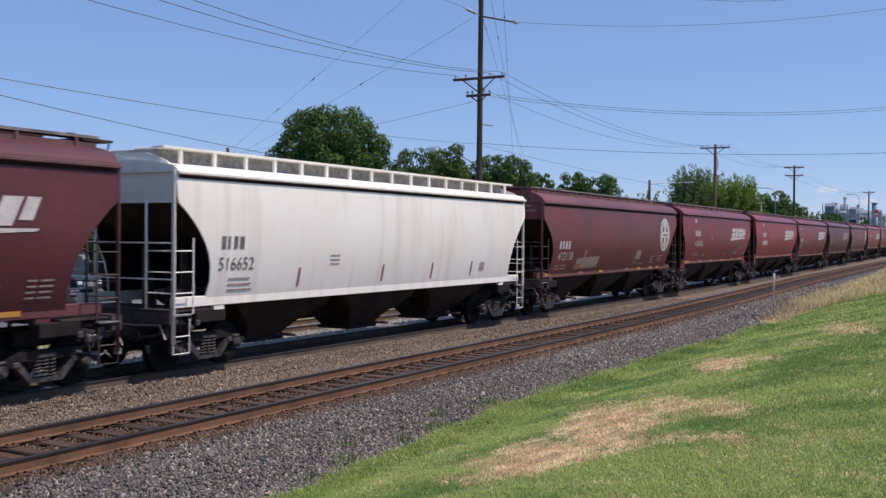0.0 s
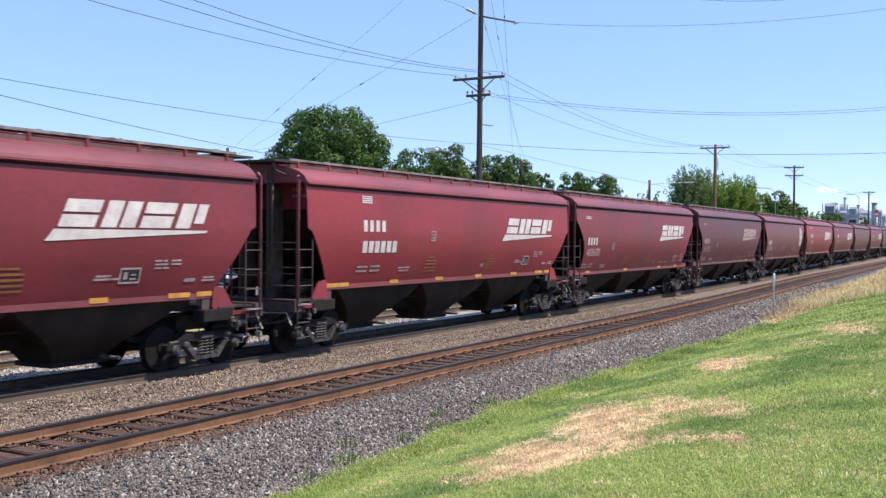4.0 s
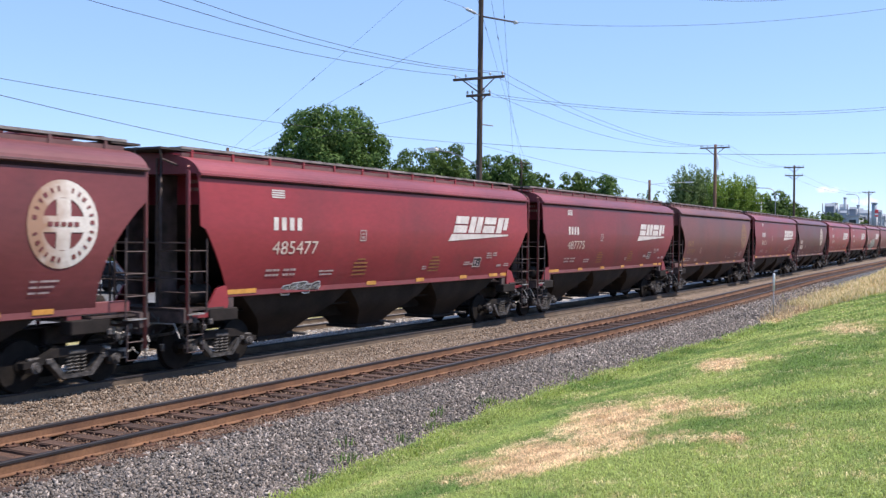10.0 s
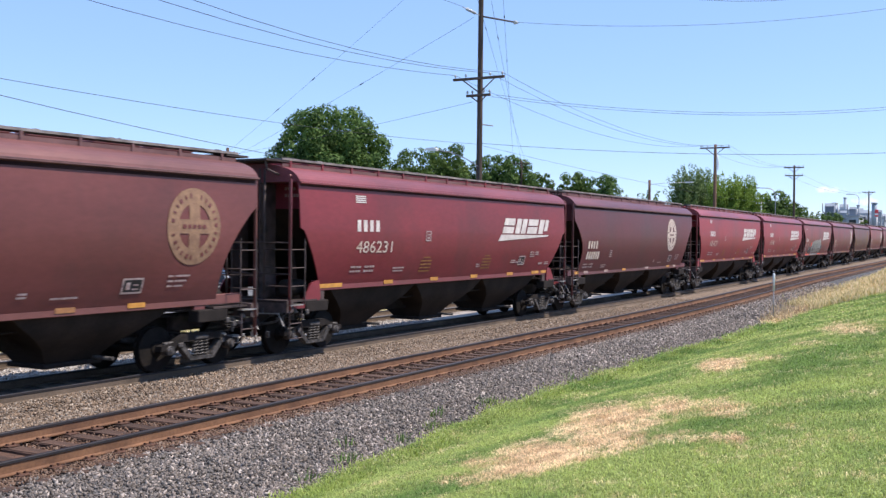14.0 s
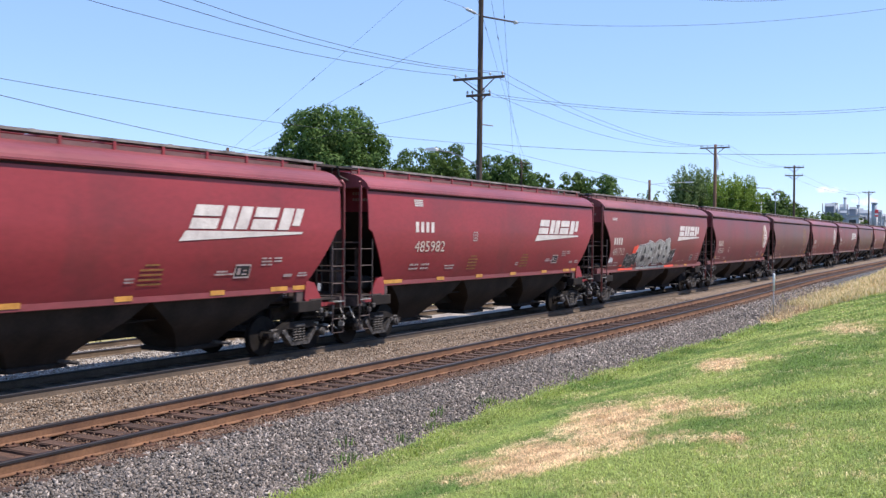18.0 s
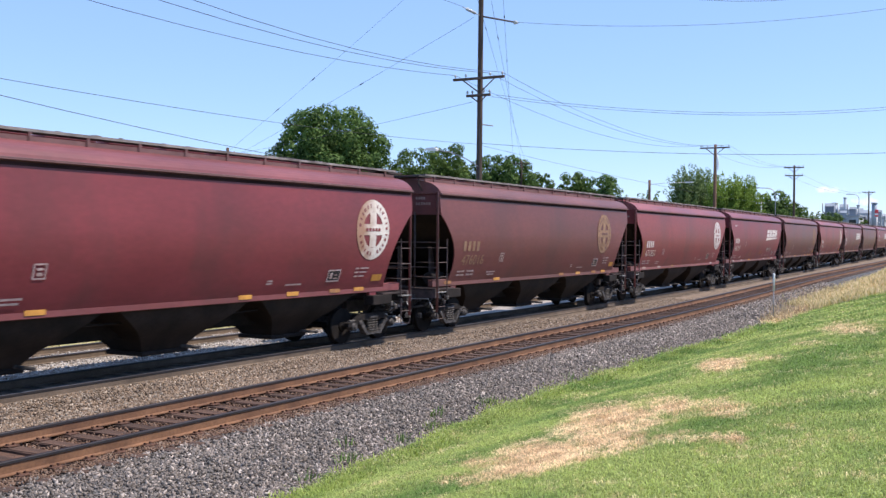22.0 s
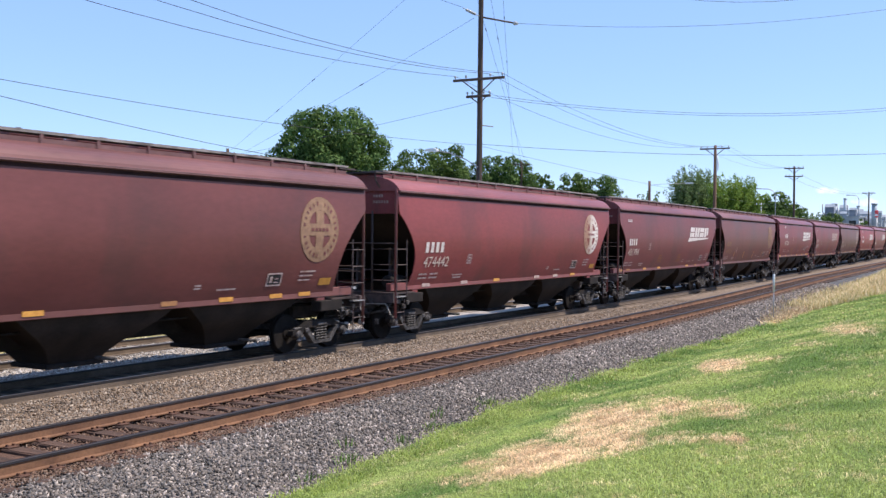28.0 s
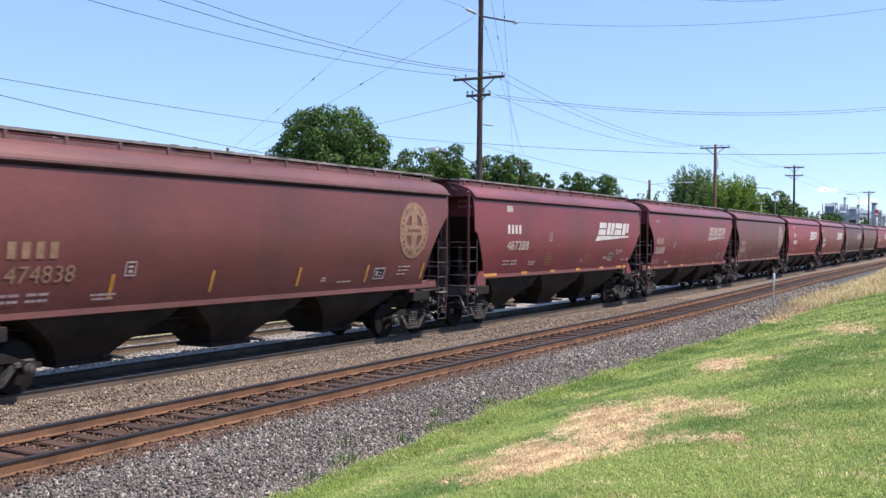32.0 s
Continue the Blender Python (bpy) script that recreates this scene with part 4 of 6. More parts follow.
    bm = tube(B(), [(7.3, -0.8, 1.48), (7.75, -0.8, 1.48)], 0.15, 12)
    tube(bm, [(7.75, -0.8, 1.48), (8.0, -0.8, 1.44)], 0.03, 5)
    part("brake_cylinder", bm, UNDER, car, "dusty brake cylinder")
    ring = [(8.36, 0.5 + 0.27 * math.cos(a), 2.25 + 0.27 * math.sin(a)) for a in np.linspace(0, 2 * math.pi, 17)]
    bm = tube(B(), ring, 0.016, 5, False)
    for a in (0.3, 1.35, 2.4, 3.45):
        tube(bm, [(8.36, 0.5 - 0.27 * math.cos(a), 2.25 - 0.27 * math.sin(a)), (8.33, 0.5, 2.25), (8.36, 0.5 + 0.27 * math.cos(a), 2.25 + 0.27 * math.sin(a))], 0.012, 4)
    box(bm, 8.22, 8.33, 0.38, 0.62, 2.1, 2.4, 0.03)
    part("brake_wheel", bm, CAST, car, "spoked hand-brake wheel")
    return car


FINE_PRINT = ("data_panel", "data_box", "upper_panel", "caution_panel", "test_panel", "emblem_detail", "sprayed_scrawl", "sprayed_shade")


def letter(name, bm, material, car, lift=0.012, label=""):
    if name == "emblem":
        bmesh.ops.remove_doubles(bm, verts=bm.verts[:], dist=0.002)
    ob = part(name, on_side(bm, lift, PALE_BULGE if SLOT[car.name] == WHITE_PAINT else 0.14), material, car, label)
    if name in FINE_PRINT:
        ob["kind"] = "stuff"
    return ob


def mark_car(car, kind, logo, number, ink, tape, cross_u=6.2, half_worn=False, boxed=True):
    """Lettering: plain blocks for the owner's name and emblem, true digits for the number."""
    angled = kind == "angled"
    u0, z_name, z_num = (-5.62, 2.9, 2.36) if angled else (-6.94, 2.5, 2.06) if logo == "slant" else (-6.7, 2.36, 1.94)
    bm = B()
    for i in range(4):
        bar(bm, u0 + i * 0.285, u0 + i * 0.285 + 0.165, z_name, z_name + 0.29)
    letter("owner_mark", bm, ink, car)
    wide = 1.7 if angled else 1.45
    if number:
        letter("car_number", shift(number_mesh(number, wide, 0.3), u0, z_num), LETTER_PALE if ink == LETTER else ink, car)
    else:
        bm = B()
        for i in range(6):
            bar(bm, u0 + i * wide / 6, u0 + (i + 0.75) * wide / 6, z_num, z_num + 0.3)
        letter("car_number", bm, ink, car)
    bm = B()
    zb = 1.98 if angled else 1.72
    for r in range(2):
        for x0, x1 in ((0, 0.5), (0.62, 1.1)):
            for k in range(4):
                q = x0 + (x1 - x0) * k / 4
                bar(bm, u0 - 0.1 + q, u0 - 0.1 + q + (x1 - x0) * (0.19 if k % 2 else 0.22), zb - r * 0.11, zb - r * 0.11 + 0.05)
    bar(bm, u0 + 1.9, u0 + 2.5, zb - 0.06, zb - 0.02)
    bar(bm, u0 + 1.95, u0 + 2.45, zb - 0.14, zb - 0.1)
    letter("data_panel", bm, FINE_INK, car)
    bm = B()
    ub = -2.18 if angled else -4.1
    zb = 2.66 if angled else 2.3 if logo == "slant" else 2.0
    for x0, x1, z0, z1 in ((0, 0.28, 0, 0.03), (0, 0.28, 0.25, 0.28), (0, 0.03, 0.03, 0.25), (0.25, 0.28, 0.03, 0.25), (0.08, 0.2, 0.06, 0.12), (0.08, 0.2, 0.16, 0.2)):
        bar(bm, ub + x0, ub + x1, zb + z0, zb + z1)
    if boxed:
        letter("data_box", bm, FINE_INK, car)
    else:
        bm.free()
    # the framed test plate low on the side, and the small print round it
    bu, bz = (4.2, 1.86) if angled else (5.2, 1.65) if logo == "slant" else (4.48, 1.66)
    letter("test_plate", bar(B(), bu + 0.03, bu + 0.49, bz + 0.02, bz + 0.28), GRAF_BLACK, car, 0.009, "dark test plate")
    bm = B()
    for x0, x1, z0, z1 in ((0, 0.52, 0, 0.035), (0, 0.52, 0.265, 0.3), (0, 0.035, 0.035, 0.265), (0.485, 0.52, 0.035, 0.265), (0.1, 0.2, 0.08, 0.22), (0.26, 0.42, 0.07, 0.1), (0.28, 0.4, 0.15, 0.18)):
        bar(bm, bu + x0, bu + x1, bz + z0, bz + z1)
    if angled:
        rows = ((5.05, 5.22, 2.26), (5.27, 5.36, 2.26), (5.48, 5.74, 2.26), (5.05, 5.4, 2.19), (5.48, 5.76, 2.19), (5.05, 5.22, 2.12), (5.26, 5.42, 2.12), (3.65, 3.99, 2.0), (3.6, 4.18, 1.94), (6.45, 6.78, 1.9), (6.43, 6.82, 1.84), (1.15, 1.4, 1.92), (1.15, 1.4, 1.86))
        bar(bm, 5.92, 6.24, 1.84, 1.91)
    elif logo == "slant":
        rows = tuple((6.26 + a, 6.26 + b, 1.97 - 0.1 * r) for r in range(4) for a, b in ((0, 0.2), (0.26, 0.55))) + ((3.0, 3.18, 1.63), (3.24, 3.6, 1.64), (4.0, 4.25, 1.65), (2.02, 2.26, 1.73), (2.02, 2.26, 1.65))
    else:
        rows = tuple((5.63 + a, 5.63 + b, 1.95 - 0.1 * r) for r in range(3) for a, b in ((0, 0.16), (0.2, 0.6 - 0.08 * r))) + ((2.9, 3.5, 1.63), (2.2, 2.4, 1.68), (2.2, 2.4, 1.74))
    for a, b, z in rows:
        bar(bm, a, b, z, z + 0.036)
    letter("test_panel", bm, FINE_INK, car)
    if logo == "slant":
        bm = B()
        a, b = (2.68, 6.42) if angled else (2.62, 6.38)
        w = (b - a) / 4
        for i in range(4):
            x = a + i * w
            # each block is split by a slanting or a level slot
            bm2 = B()
            for c0, c1, d0, d1 in (((0, 0.86, 0, 0.44), (0.0, 0.86, 0.54, 1.0)), ((0, 0.4, 0, 1.0), (0.48, 0.88, 0, 1.0)), ((0, 0.86, 0, 0.46), (0.0, 0.86, 0.56, 1.0)), ((0, 0.42, 0, 1.0), (0.5, 0.8, 0.2, 1.0)))[i]:
                flat(bm2, [(x + w * c0 + 0.24 * d0, 2.91 + 0.49 * d0), (x + w * c1 + 0.24 * d0, 2.91 + 0.49 * d0), (x + w * c1 + 0.24 * d1, 2.91 + 0.49 * d1), (x + w * c0 + 0.24 * d1, 2.91 + 0.49 * d1)])
            letter("emblem_block", bm2, ink, car)
        flat(bm, [(a - 0.26, 2.66), (b - 0.05, 2.82), (b, 2.87), (a - 0.08, 2.87)])
        letter("emblem", bm, ink, car, label="long tapering wedge under the slanting blocks")
    elif logo == "cross":
        bm = disc(B(), cross_u, 2.95, 0.46, 0.77, 44, sx=0.98)
        worn = HALF_WORN if half_worn else ink
        letter("emblem", bm, worn, car, label="painted emblem ring, worn tan on one side" if half_worn else "painted emblem ring")
        a, b, c = cross_u, 0.15, 0.47
        plus = [(a - b, 2.5), (a + b, 2.5), (a + b, 2.81), (a + c, 2.81), (a + c, 3.09), (a + b, 3.09), (a + b, 3.4), (a - b, 3.4), (a - b, 3.09), (a - c, 3.09), (a - c, 2.81), (a - b, 2.81)]
        letter("emblem_cross", flat(B(), plus), worn, car, label="painted cross inside the ring")
        bm = B()
        for k in range(26):
            t = 2 * math.pi * k / 26
            if k % 7 != 6:
                disc(bm, cross_u, 2.95, 0.575, 0.665, 1, t, t + 0.07 + 0.05 * (k % 3 == 0))
        for k in range(5):
            bar(bm, cross_u - 0.34 + k * 0.14, cross_u - 0.24 + k * 0.14, 2.91, 2.99)
        letter("emblem_detail", bm, SLOT[car.name], car, 0.02)
    if angled or kind == "round":
        # reflective tape along the sill
        w = girth(1.5 if angled else 1.36) + 0.05
        z0 = 1.52 if angled else 1.38
        spots = (-6.38, -3.73, -1.25, 1.25, 3.84, 5.9, 6.7) if angled else (-7.16, -6.19, -3.86, -1.6, 1.62, 3.3, 4.98, 6.05)
        keep = random.Random(len(number) + sum(map(ord, car.name)))
        for i, u in enumerate(spots):
            if not angled and keep.random() < 0.3:
                continue
            if tape == "tall":
                continue
            half = 0.5 if i == 0 and angled else 0.3 if i > 4 and angled else 0.22
            bm = B()
            flat(bm, [(u - half, z0), (u + half, z0), (u + half, z0 + 0.1), (u - half, z0 + 0.1)])
            for v in bm.verts:
                v.co.y = -w
            part("reflector", bm, (YELLOW if angled or keep.random() < 0.5 else WORN_YELLOW) if tape == "yellow" or i % 3 == 0 else LETTER_DIM, car, "yellow reflective strip")
        if tape == "tall":
            for u in (-4.4, -1.7, 1.25, 4.1, 6.9):
                letter("reflector", bar(B(), u, u + 0.09, 1.6, 2.05), YELLOW, car, label="upright yellow reflective strip")
    if angled:
        bm = B()
        for ux in (-2.3, 1.5):
            for r in range(5):
                bar(bm, ux + (0.12 if r == 4 else 0), ux + (0.5 if r == 4 else 0.62), 1.8 + r * 0.095, 1.8 + r * 0.095 + 0.038)
        letter("caution_panel", bm, CAUTION, car, label="worn yellow caution lines")
        bm = B()
        for r in range(4):
            bar(bm, -5.66, -5.2, 3.62 + r * 0.05, 3.62 + r * 0.05 + 0.03)
        letter("upper_panel", bm, ink, car)
    elif logo == "slant":
        bm = B()
        for ux in (-2.4, 0.82):
            for r in range(5):
                bar(bm, ux + (0.14 if r == 4 else 0.03 * r), ux + (0.6 if r == 4 else 0.78 - 0.03 * r), 1.69 + r * 0.078, 1.69 + r * 0.078 + 0.026)
        letter("caution_panel", bm, CAUTION, car, label="worn yellow caution lines")
        bm = B()
        for r in range(2):
            bar(bm, -7.2, -6.6, 3.52 + r * 0.06, 3.55 + r * 0.06)
        letter("upper_panel", bm, ink, car)


def blob(cx, cz, rx, rz, rng, slant=0.0, n=26, grow=0.0, wave=0.13):
    """A fat rounded outline with a few lobes."""
    ph, out = rng.uniform(0, 6.28), []
    for i in range(n):
        t = 2 * math.pi * i / n
        q = 1 + wave * math.sin(3 * t + ph) + wave * 0.7 * math.sin(5 * t + ph * 2)
        x = (rx * q + grow) * math.copysign(abs(math.cos(t)) ** 0.6, math.cos(t))
        z = (rz * q + grow) * math.copysign(abs(math.sin(t)) ** 0.6, math.sin(t))
        out.append((cx + x + slant * z, cz + z))
    return out


def graffiti(car, rng, u0, u1, z0, z1, n, fill, edge, base=0.0):
    """Fat sprayed shapes side by side: pale rim, dark rim, filled form, dark and pale strokes inside."""
    for k in range(n):
        w = (u1 - u0) / n
        cx, cz, rx, rz = u0 + w * (k + 0.5), (z0 + z1) / 2 + rng.uniform(-0.06, 0.06), w * 0.54, (z1 - z0) / 2 * rng.uniform(0.88, 1.05)
        seed, slant = rng.randrange(999), rng.uniform(0.0, 0.22)
        up = base + 0.006 * k
        for name, g, mat, lift in (("sprayed_rim", 0.055, edge, 0.014), ("sprayed_rim", 0.028, GRAF_BLACK, 0.016), ("sprayed_shape", 0.0, fill, 0.018)):
            letter(name, flat(B(), blob(cx, cz, rx, rz, random.Random(seed), slant, 26, g)), mat, car, lift + up)
        bm = B()
        for j in range(2):
            x, z = cx + rng.uniform(-0.35, 0.35) * rx, cz + (j - 0.5) * rz * 0.8
            flat(bm, blob(x, z, rx * rng.uniform(0.12, 0.3), rz * rng.uniform(0.12, 0.34), rng, slant, 12))
        letter("sprayed_shade", bm, GRAF_BLACK, car, 0.02 + up)
        bm = B()
        for j in range(2):
            x, z = cx + (j - 0.5) * rx, cz + rng.uniform(-0.3, 0.5) * rz
            flat(bm, [(x, z - rz * 0.3), (x + 0.05, z - rz * 0.3), (x + 0.09 + slant * 0.3, z + rz * 0.35), (x + 0.05 + slant * 0.3, z + rz * 0.35)])
        letter("sprayed_shade", bm, GRAF_WHITE, car, 0.022 + up)


# kind, paint, emblem, number, ink, tape, colour words
CARS = [("round", DARK_MAROON, "slant", "", LETTER, "yellow", "dark maroon"), ("tank_white", WHITE_PAINT, "", "516652", LETTER_BLACK, "", "weathered white"),
        ("round", OXBLOOD, "cross", "472138", LETTER, "yellow", "dull brown-maroon"), ("angled", CRIMSON, "slant", "485856", LETTER, "yellow", "deep red"),
        ("angled", RED, "slant", "", LETTER, "yellow", "red"), ("round", CRIMSON, "slant", "483670", LETTER, "yellow", "deep red"),
        ("round", DARK_MAROON, "slant", "481785", LETTER_DIM, "yellow", "dark maroon"), ("round", OXBLOOD, "cross", "475508", LETTER, "yellow", "dull oxblood"),
        ("angled", RED, "slant", "485477", LETTER, "yellow", "red"), ("angled", CRIMSON, "slant", "487775", LETTER, "yellow", "deep red"),
        ("round", BROWN, "cross", "474939", LETTER_FADED, "yellow", "faded brown"), ("angled", CRIMSON, "slant", "486231", LETTER, "yellow", "deep red"),
        ("round", DARK_MAROON, "cross", "", LETTER_PALE, "white", "dark maroon"), ("angled", RED, "slant", "486077", LETTER, "yellow", "red"),
        ("angled", RED, "slant", "485982", LETTER, "yellow", "red"), ("round", RUSSET, "slant", "481712", LETTER, "yellow", "dull russet-red"),
        ("round", MAROON, "cross", "475530", LETTER_PALE, "yellow", "maroon brown"), ("round", BROWN, "cross", "476016", LETTER_FADED, "yellow", "faded brown"),
        ("round", RUSSET, "cross", "471851", LETTER, "white", "russet red"), ("round", MAROON, "slant", "482754", LETTER, "white", "maroon"),
        ("round", BROWN, "cross", "473357", LETTER_FADED, "yellow", "faded brown"), ("round", RUSSET, "cross", "474442", LETTER, "white", "dull russet"),
        ("round", OXBLOOD, "slant", "481994", LETTER, "yellow", "dull oxblood"), ("round", BROWN, "cross", "474838", LETTER_FADED, "tall", "faded brown"),
        ("angled", MAROON, "slant", "487288", LETTER, "yellow", "maroon red"), ("round", MAROON, "slant", "", LETTER_DIM, "yellow", "dull maroon"),
        ("round", BROWN, "cross", "", LETTER_DIM, "yellow", "dull brown"), ("angled", RED, "slant", "", LETTER, "yellow", "red"), ("round", RUSSET, "slant", "", LETTER, "yellow", "russet"),
        ("round", DARK_MAROON, "slant", "", LETTER_DIM, "yellow", "dark maroon"), ("round", BROWN, "cross", "", LETTER_FADED, "yellow", "faded brown"), ("angled", RED, "slant", "", LETTER, "yellow", "red"), ("round", MAROON, "slant", "", LETTER, "yellow", "maroon")]


# runs of sprayed loops on one car: from, to, foot, top, how many
SCRAWLS = ((-2.4, -1.6, 1.9, 2.2, 2), (-1.15, -0.1, 1.92, 2.3, 4), (2.9, 4.5, 1.92, 2.2, 6))
CROSS_AT = {12: 4.5, 17: 5.3, 21: 6.06}


def repaint(car, old, fresh):
    for o in car.children_recursive:
        if o.type == "MESH" and o.data.materials and o.data.materials[0] == old:
            o.material_slots[0].link = "OBJECT"
            o.material_slots[0].material = fresh


def build_train():
    base = {}
    train = []
    rng = random.Random(5)
    for i, (kind, paint, logo, number, ink, tape, words) in enumerate(CARS):
        body = "angled ends" if kind == "angled" else "rounded ends"
        text = words + " grain hopper car with " + body + (" and " + ("a slanting emblem" if logo == "slant" else "a round emblem") if logo else " and roof rail")
        if kind not in base:
            base[kind] = (build_car(kind, paint, text), paint)
            car = base[kind][0]
        else:
            src, own = base[kind]
            car = copy_plain(src)
            repaint(car, own, paint)
            repaint(car, ROOF_OF[own], ROOF_OF[paint])
        car["label"] = text
        train.append((car, i))
    for car, i in train:
        kind, paint, logo, number, ink, tape, words = CARS[i]
        SLOT[car.name] = paint
        decorate(car, i, rng)
    return [c for c, _ in train]


SLOT = {}


def copy_plain(src):
    return copy_thing(src, Matrix.Identity(4))


def decorate(car, i, rng):
    kind, paint, logo, number, ink, tape, words = CARS[i]
    if kind == "tank_white":
        bm = B()
        for k, w in enumerate((0.13, 0.08, 0.12, 0.14)):
            bar(bm, -6.9 + k * 0.19, -6.9 + k * 0.19 + w, 2.5, 2.76)
        letter("owner_mark", bm, ink, car)
        letter("car_number", shift(number_mesh(number, 1.12, 0.27), -6.95, 2.05), ink, car)
        bm = B()
        for r in range(3):
            bar(bm, -6.6, -5.9 + 0.05 * r, 1.84 - r * 0.12, 1.88 - r * 0.12)
            bar(bm, -3.0, -2.6, 2.3 - r * 0.1, 2.33 - r * 0.1)
        bar(bm, 5.0, 5.3, 1.75, 2.0)
        letter("data_panel", bm, FINE_INK, car)
        for u in (-4.2, -0.6, 2.0, 4.4):
            letter("reflector", bar(B(), u, u + 0.08, 1.62, 2.05), PATCH_TAN, car, label="upright weathered strip")
        return
    mark_car(car, kind, logo, number, ink, tape, CROSS_AT.get(i, 6.2), i in (7, 16, 21), i != 15)
    if i == 15:
        for a, b, mat_, text in ((-5.6, -3.66, GRAF_RED, "red sprayed band along the sill"), (1.16, 2.7, GRAF_RED, "red sprayed band along the sill"), (-3.25, -2.2, GRAF_GREY, "silver sprayed block"), (-2.14, -1.26, GRAF_GREY, "silver sprayed block"),
                                 (-1.2, 0.0, GRAF_GREY, "silver sprayed block"), (0.08, 1.1, GRAF_GREY, "silver sprayed block")):
            bm = flat(B(), [(a, 1.39), (b, 1.39), (b + 0.03, 1.515), (a + 0.02, 1.515)])
            for v in bm.verts:
                v.co.y = -(girth(1.36) + 0.056)
            part("sprayed_band", bm, mat_, car, text)
        letter("sprayed_band", bar(B(), -5.6, -3.66, 1.56, 1.64, 3), GRAF_RED, car, 0.012, "red sprayed band")
        letter("sprayed_band", flat(B(), blob(-3.95, 2.2, 0.34, 0.26, rng)), GRAF_RED, car, 0.011, "red sprayed cloud")
        graffiti(car, rng, -5.2, -3.68, 1.6, 2.08, 4, GRAF_BLACK, GRAF_GREY)
        graffiti(car, rng, 1.1, 2.1, 1.66, 2.22, 3, GRAF_BLACK, GRAF_GREY)
        for k, (a, b, z0, z1) in enumerate(((-3.65, -2.1, 1.55, 2.52), (-2.3, -1.0, 1.58, 2.6), (-1.2, -0.05, 1.55, 2.74), (-0.15, 1.12, 1.55, 2.7))):
            graffiti(car, rng, a, b, z0, z1, 1, GRAF_GREY, GRAF_WHITE, 0.012 * k)
        letter("sprayed_shape", flat(B(), blob(-6.95, 1.86, 0.24, 0.1, rng)), GRAF_WHITE, car, 0.016, "small white sprayed tag")
    if i == 2:
        letter("cover_patch", flat(B(), [(-4.85, 1.57), (-2.42, 1.62), (-2.3, 2.06), (-4.7, 2.0)]), PATCH_PALE, car, 0.014, "pale tan painted-over patch")
        letter("sprayed_band", bar(B(), -4.7, -4.2, 1.62, 1.78), WORN_YELLOW, car, 0.02, "worn yellow blot on the patch")
        letter("cover_patch", flat(B(), [(2.2, 1.86), (2.86, 1.86), (2.98, 2.24), (2.34, 2.24)]), PATCH_PALE, car, 0.014, "pale tan painted-over patch")
    if i == 7:
        letter("cover_patch", bar(B(), 2.02, 2.62, 2.06, 2.85), PATCH_ROSE, car, 0.01, "faded painted-over patch")
        bm = B()
        for x0, x1, z0, z1, n in SCRAWLS:
            for k in range(n):
                x, z = x0 + (x1 - x0) * (k + 0.5) / n, (z0 + z1) / 2
                disc(bm, x, z, (z1 - z0) * 0.36, (z1 - z0) * 0.5, 9, rng.uniform(0, 3), rng.uniform(3.6, 6.2), rng.uniform(0.5, 0.9))
                flat(bm, [(x - 0.05, z0), (x, z0), (x + 0.14, z1 + 0.06), (x + 0.09, z1 + 0.06)])
        letter("sprayed_scrawl", bm, LETTER_DIM, car, label="thin pale sprayed scrawl")
    if i == 19:
        bm = B()
        for k in range(5):
            x = 3.0 + k * 0.3
            for dx, dz in ((0, 0), (0.09, 0.05), (0.16, -0.02)):
                flat(bm, [(x + dx, 1.9 + dz), (x + dx + 0.035, 1.9 + dz), (x + dx + 0.07, 2.16 + dz), (x + dx + 0.035, 2.16 + dz)])
        letter("sprayed_scrawl", bm, GRAF_GREY, car, label="faint grey sprayed scrawl")
    if i in (16, 17, 20, 21):
        letter("reflector", bar(B(), 6.48, 6.94, 1.62, 1.79), YELLOW, car, label="square yellow reflective strip")
    if i in (10, 16):
        letter("reflector", bar(B(), -7.0, -6.66, 1.64, 1.78), YELLOW, car, label="square yellow reflective strip")
    if i == 18:
        letter("reflector", bar(B(), -7.02, -6.88, 1.95, 2.68), CAUTION, car, label="upright worn yellow strip")
    if i == 8:
        graffiti(car, rng, -4.9, -3.6, 1.5, 1.64, 5, GRAF_GREY, GRAF_WHITE)


def car_pose(s):
    """Where a car stands whose middle is s metres along the track."""
    d = float(veer(s + 0.5) - veer(s - 0.5))
    return Matrix.Translation((s, FAR_Y + float(veer(s)), FAR_Z + float(rise_far(s)))) @ Matrix.Rotation(math.atan(d), 4, "Z")


# how far each kind of car, or one car, stands off the middle between its couplers' gaps
NUDGE = {0: 0.03, 1: 0.0, 2: 0.0, 3: -0.35, 4: -0.1, 5: -0.43, 6: -0.38, 7: -0.31, 8: -0.37, 9: -0.42, 10: -0.3, 11: -0.18, 12: -0.34, 13: -0.04, 14: -0.16, 15: -0.28, 16: -0.27,
         17: 0.0, 18: -0.2, 19: 0.0, 20: 0.0, 21: -0.14, 22: -0.35, 23: -0.24, 24: -0.07}
TRAIN = build_train()


def motions():
    for car, a, b in zip(TRAIN, GAPS, GAPS[1:]):
        mid = (a + b) / 2 + NUDGE.get(TRAIN.index(car), -0.15)
        walk(car, [(t, car_pose(mid - SPEED * t)) for t in [k * 1.6 for k in range(21)]])


# ---- poles and lines ----
def sagging(a, b, sag, n=14):
    a, b = Vector(a), Vector(b)
    return [a.lerp(b, i / n) - Vector((0, 0, sag * 4 * (i / n) * (1 - i / n))) for i in range(n + 1)]


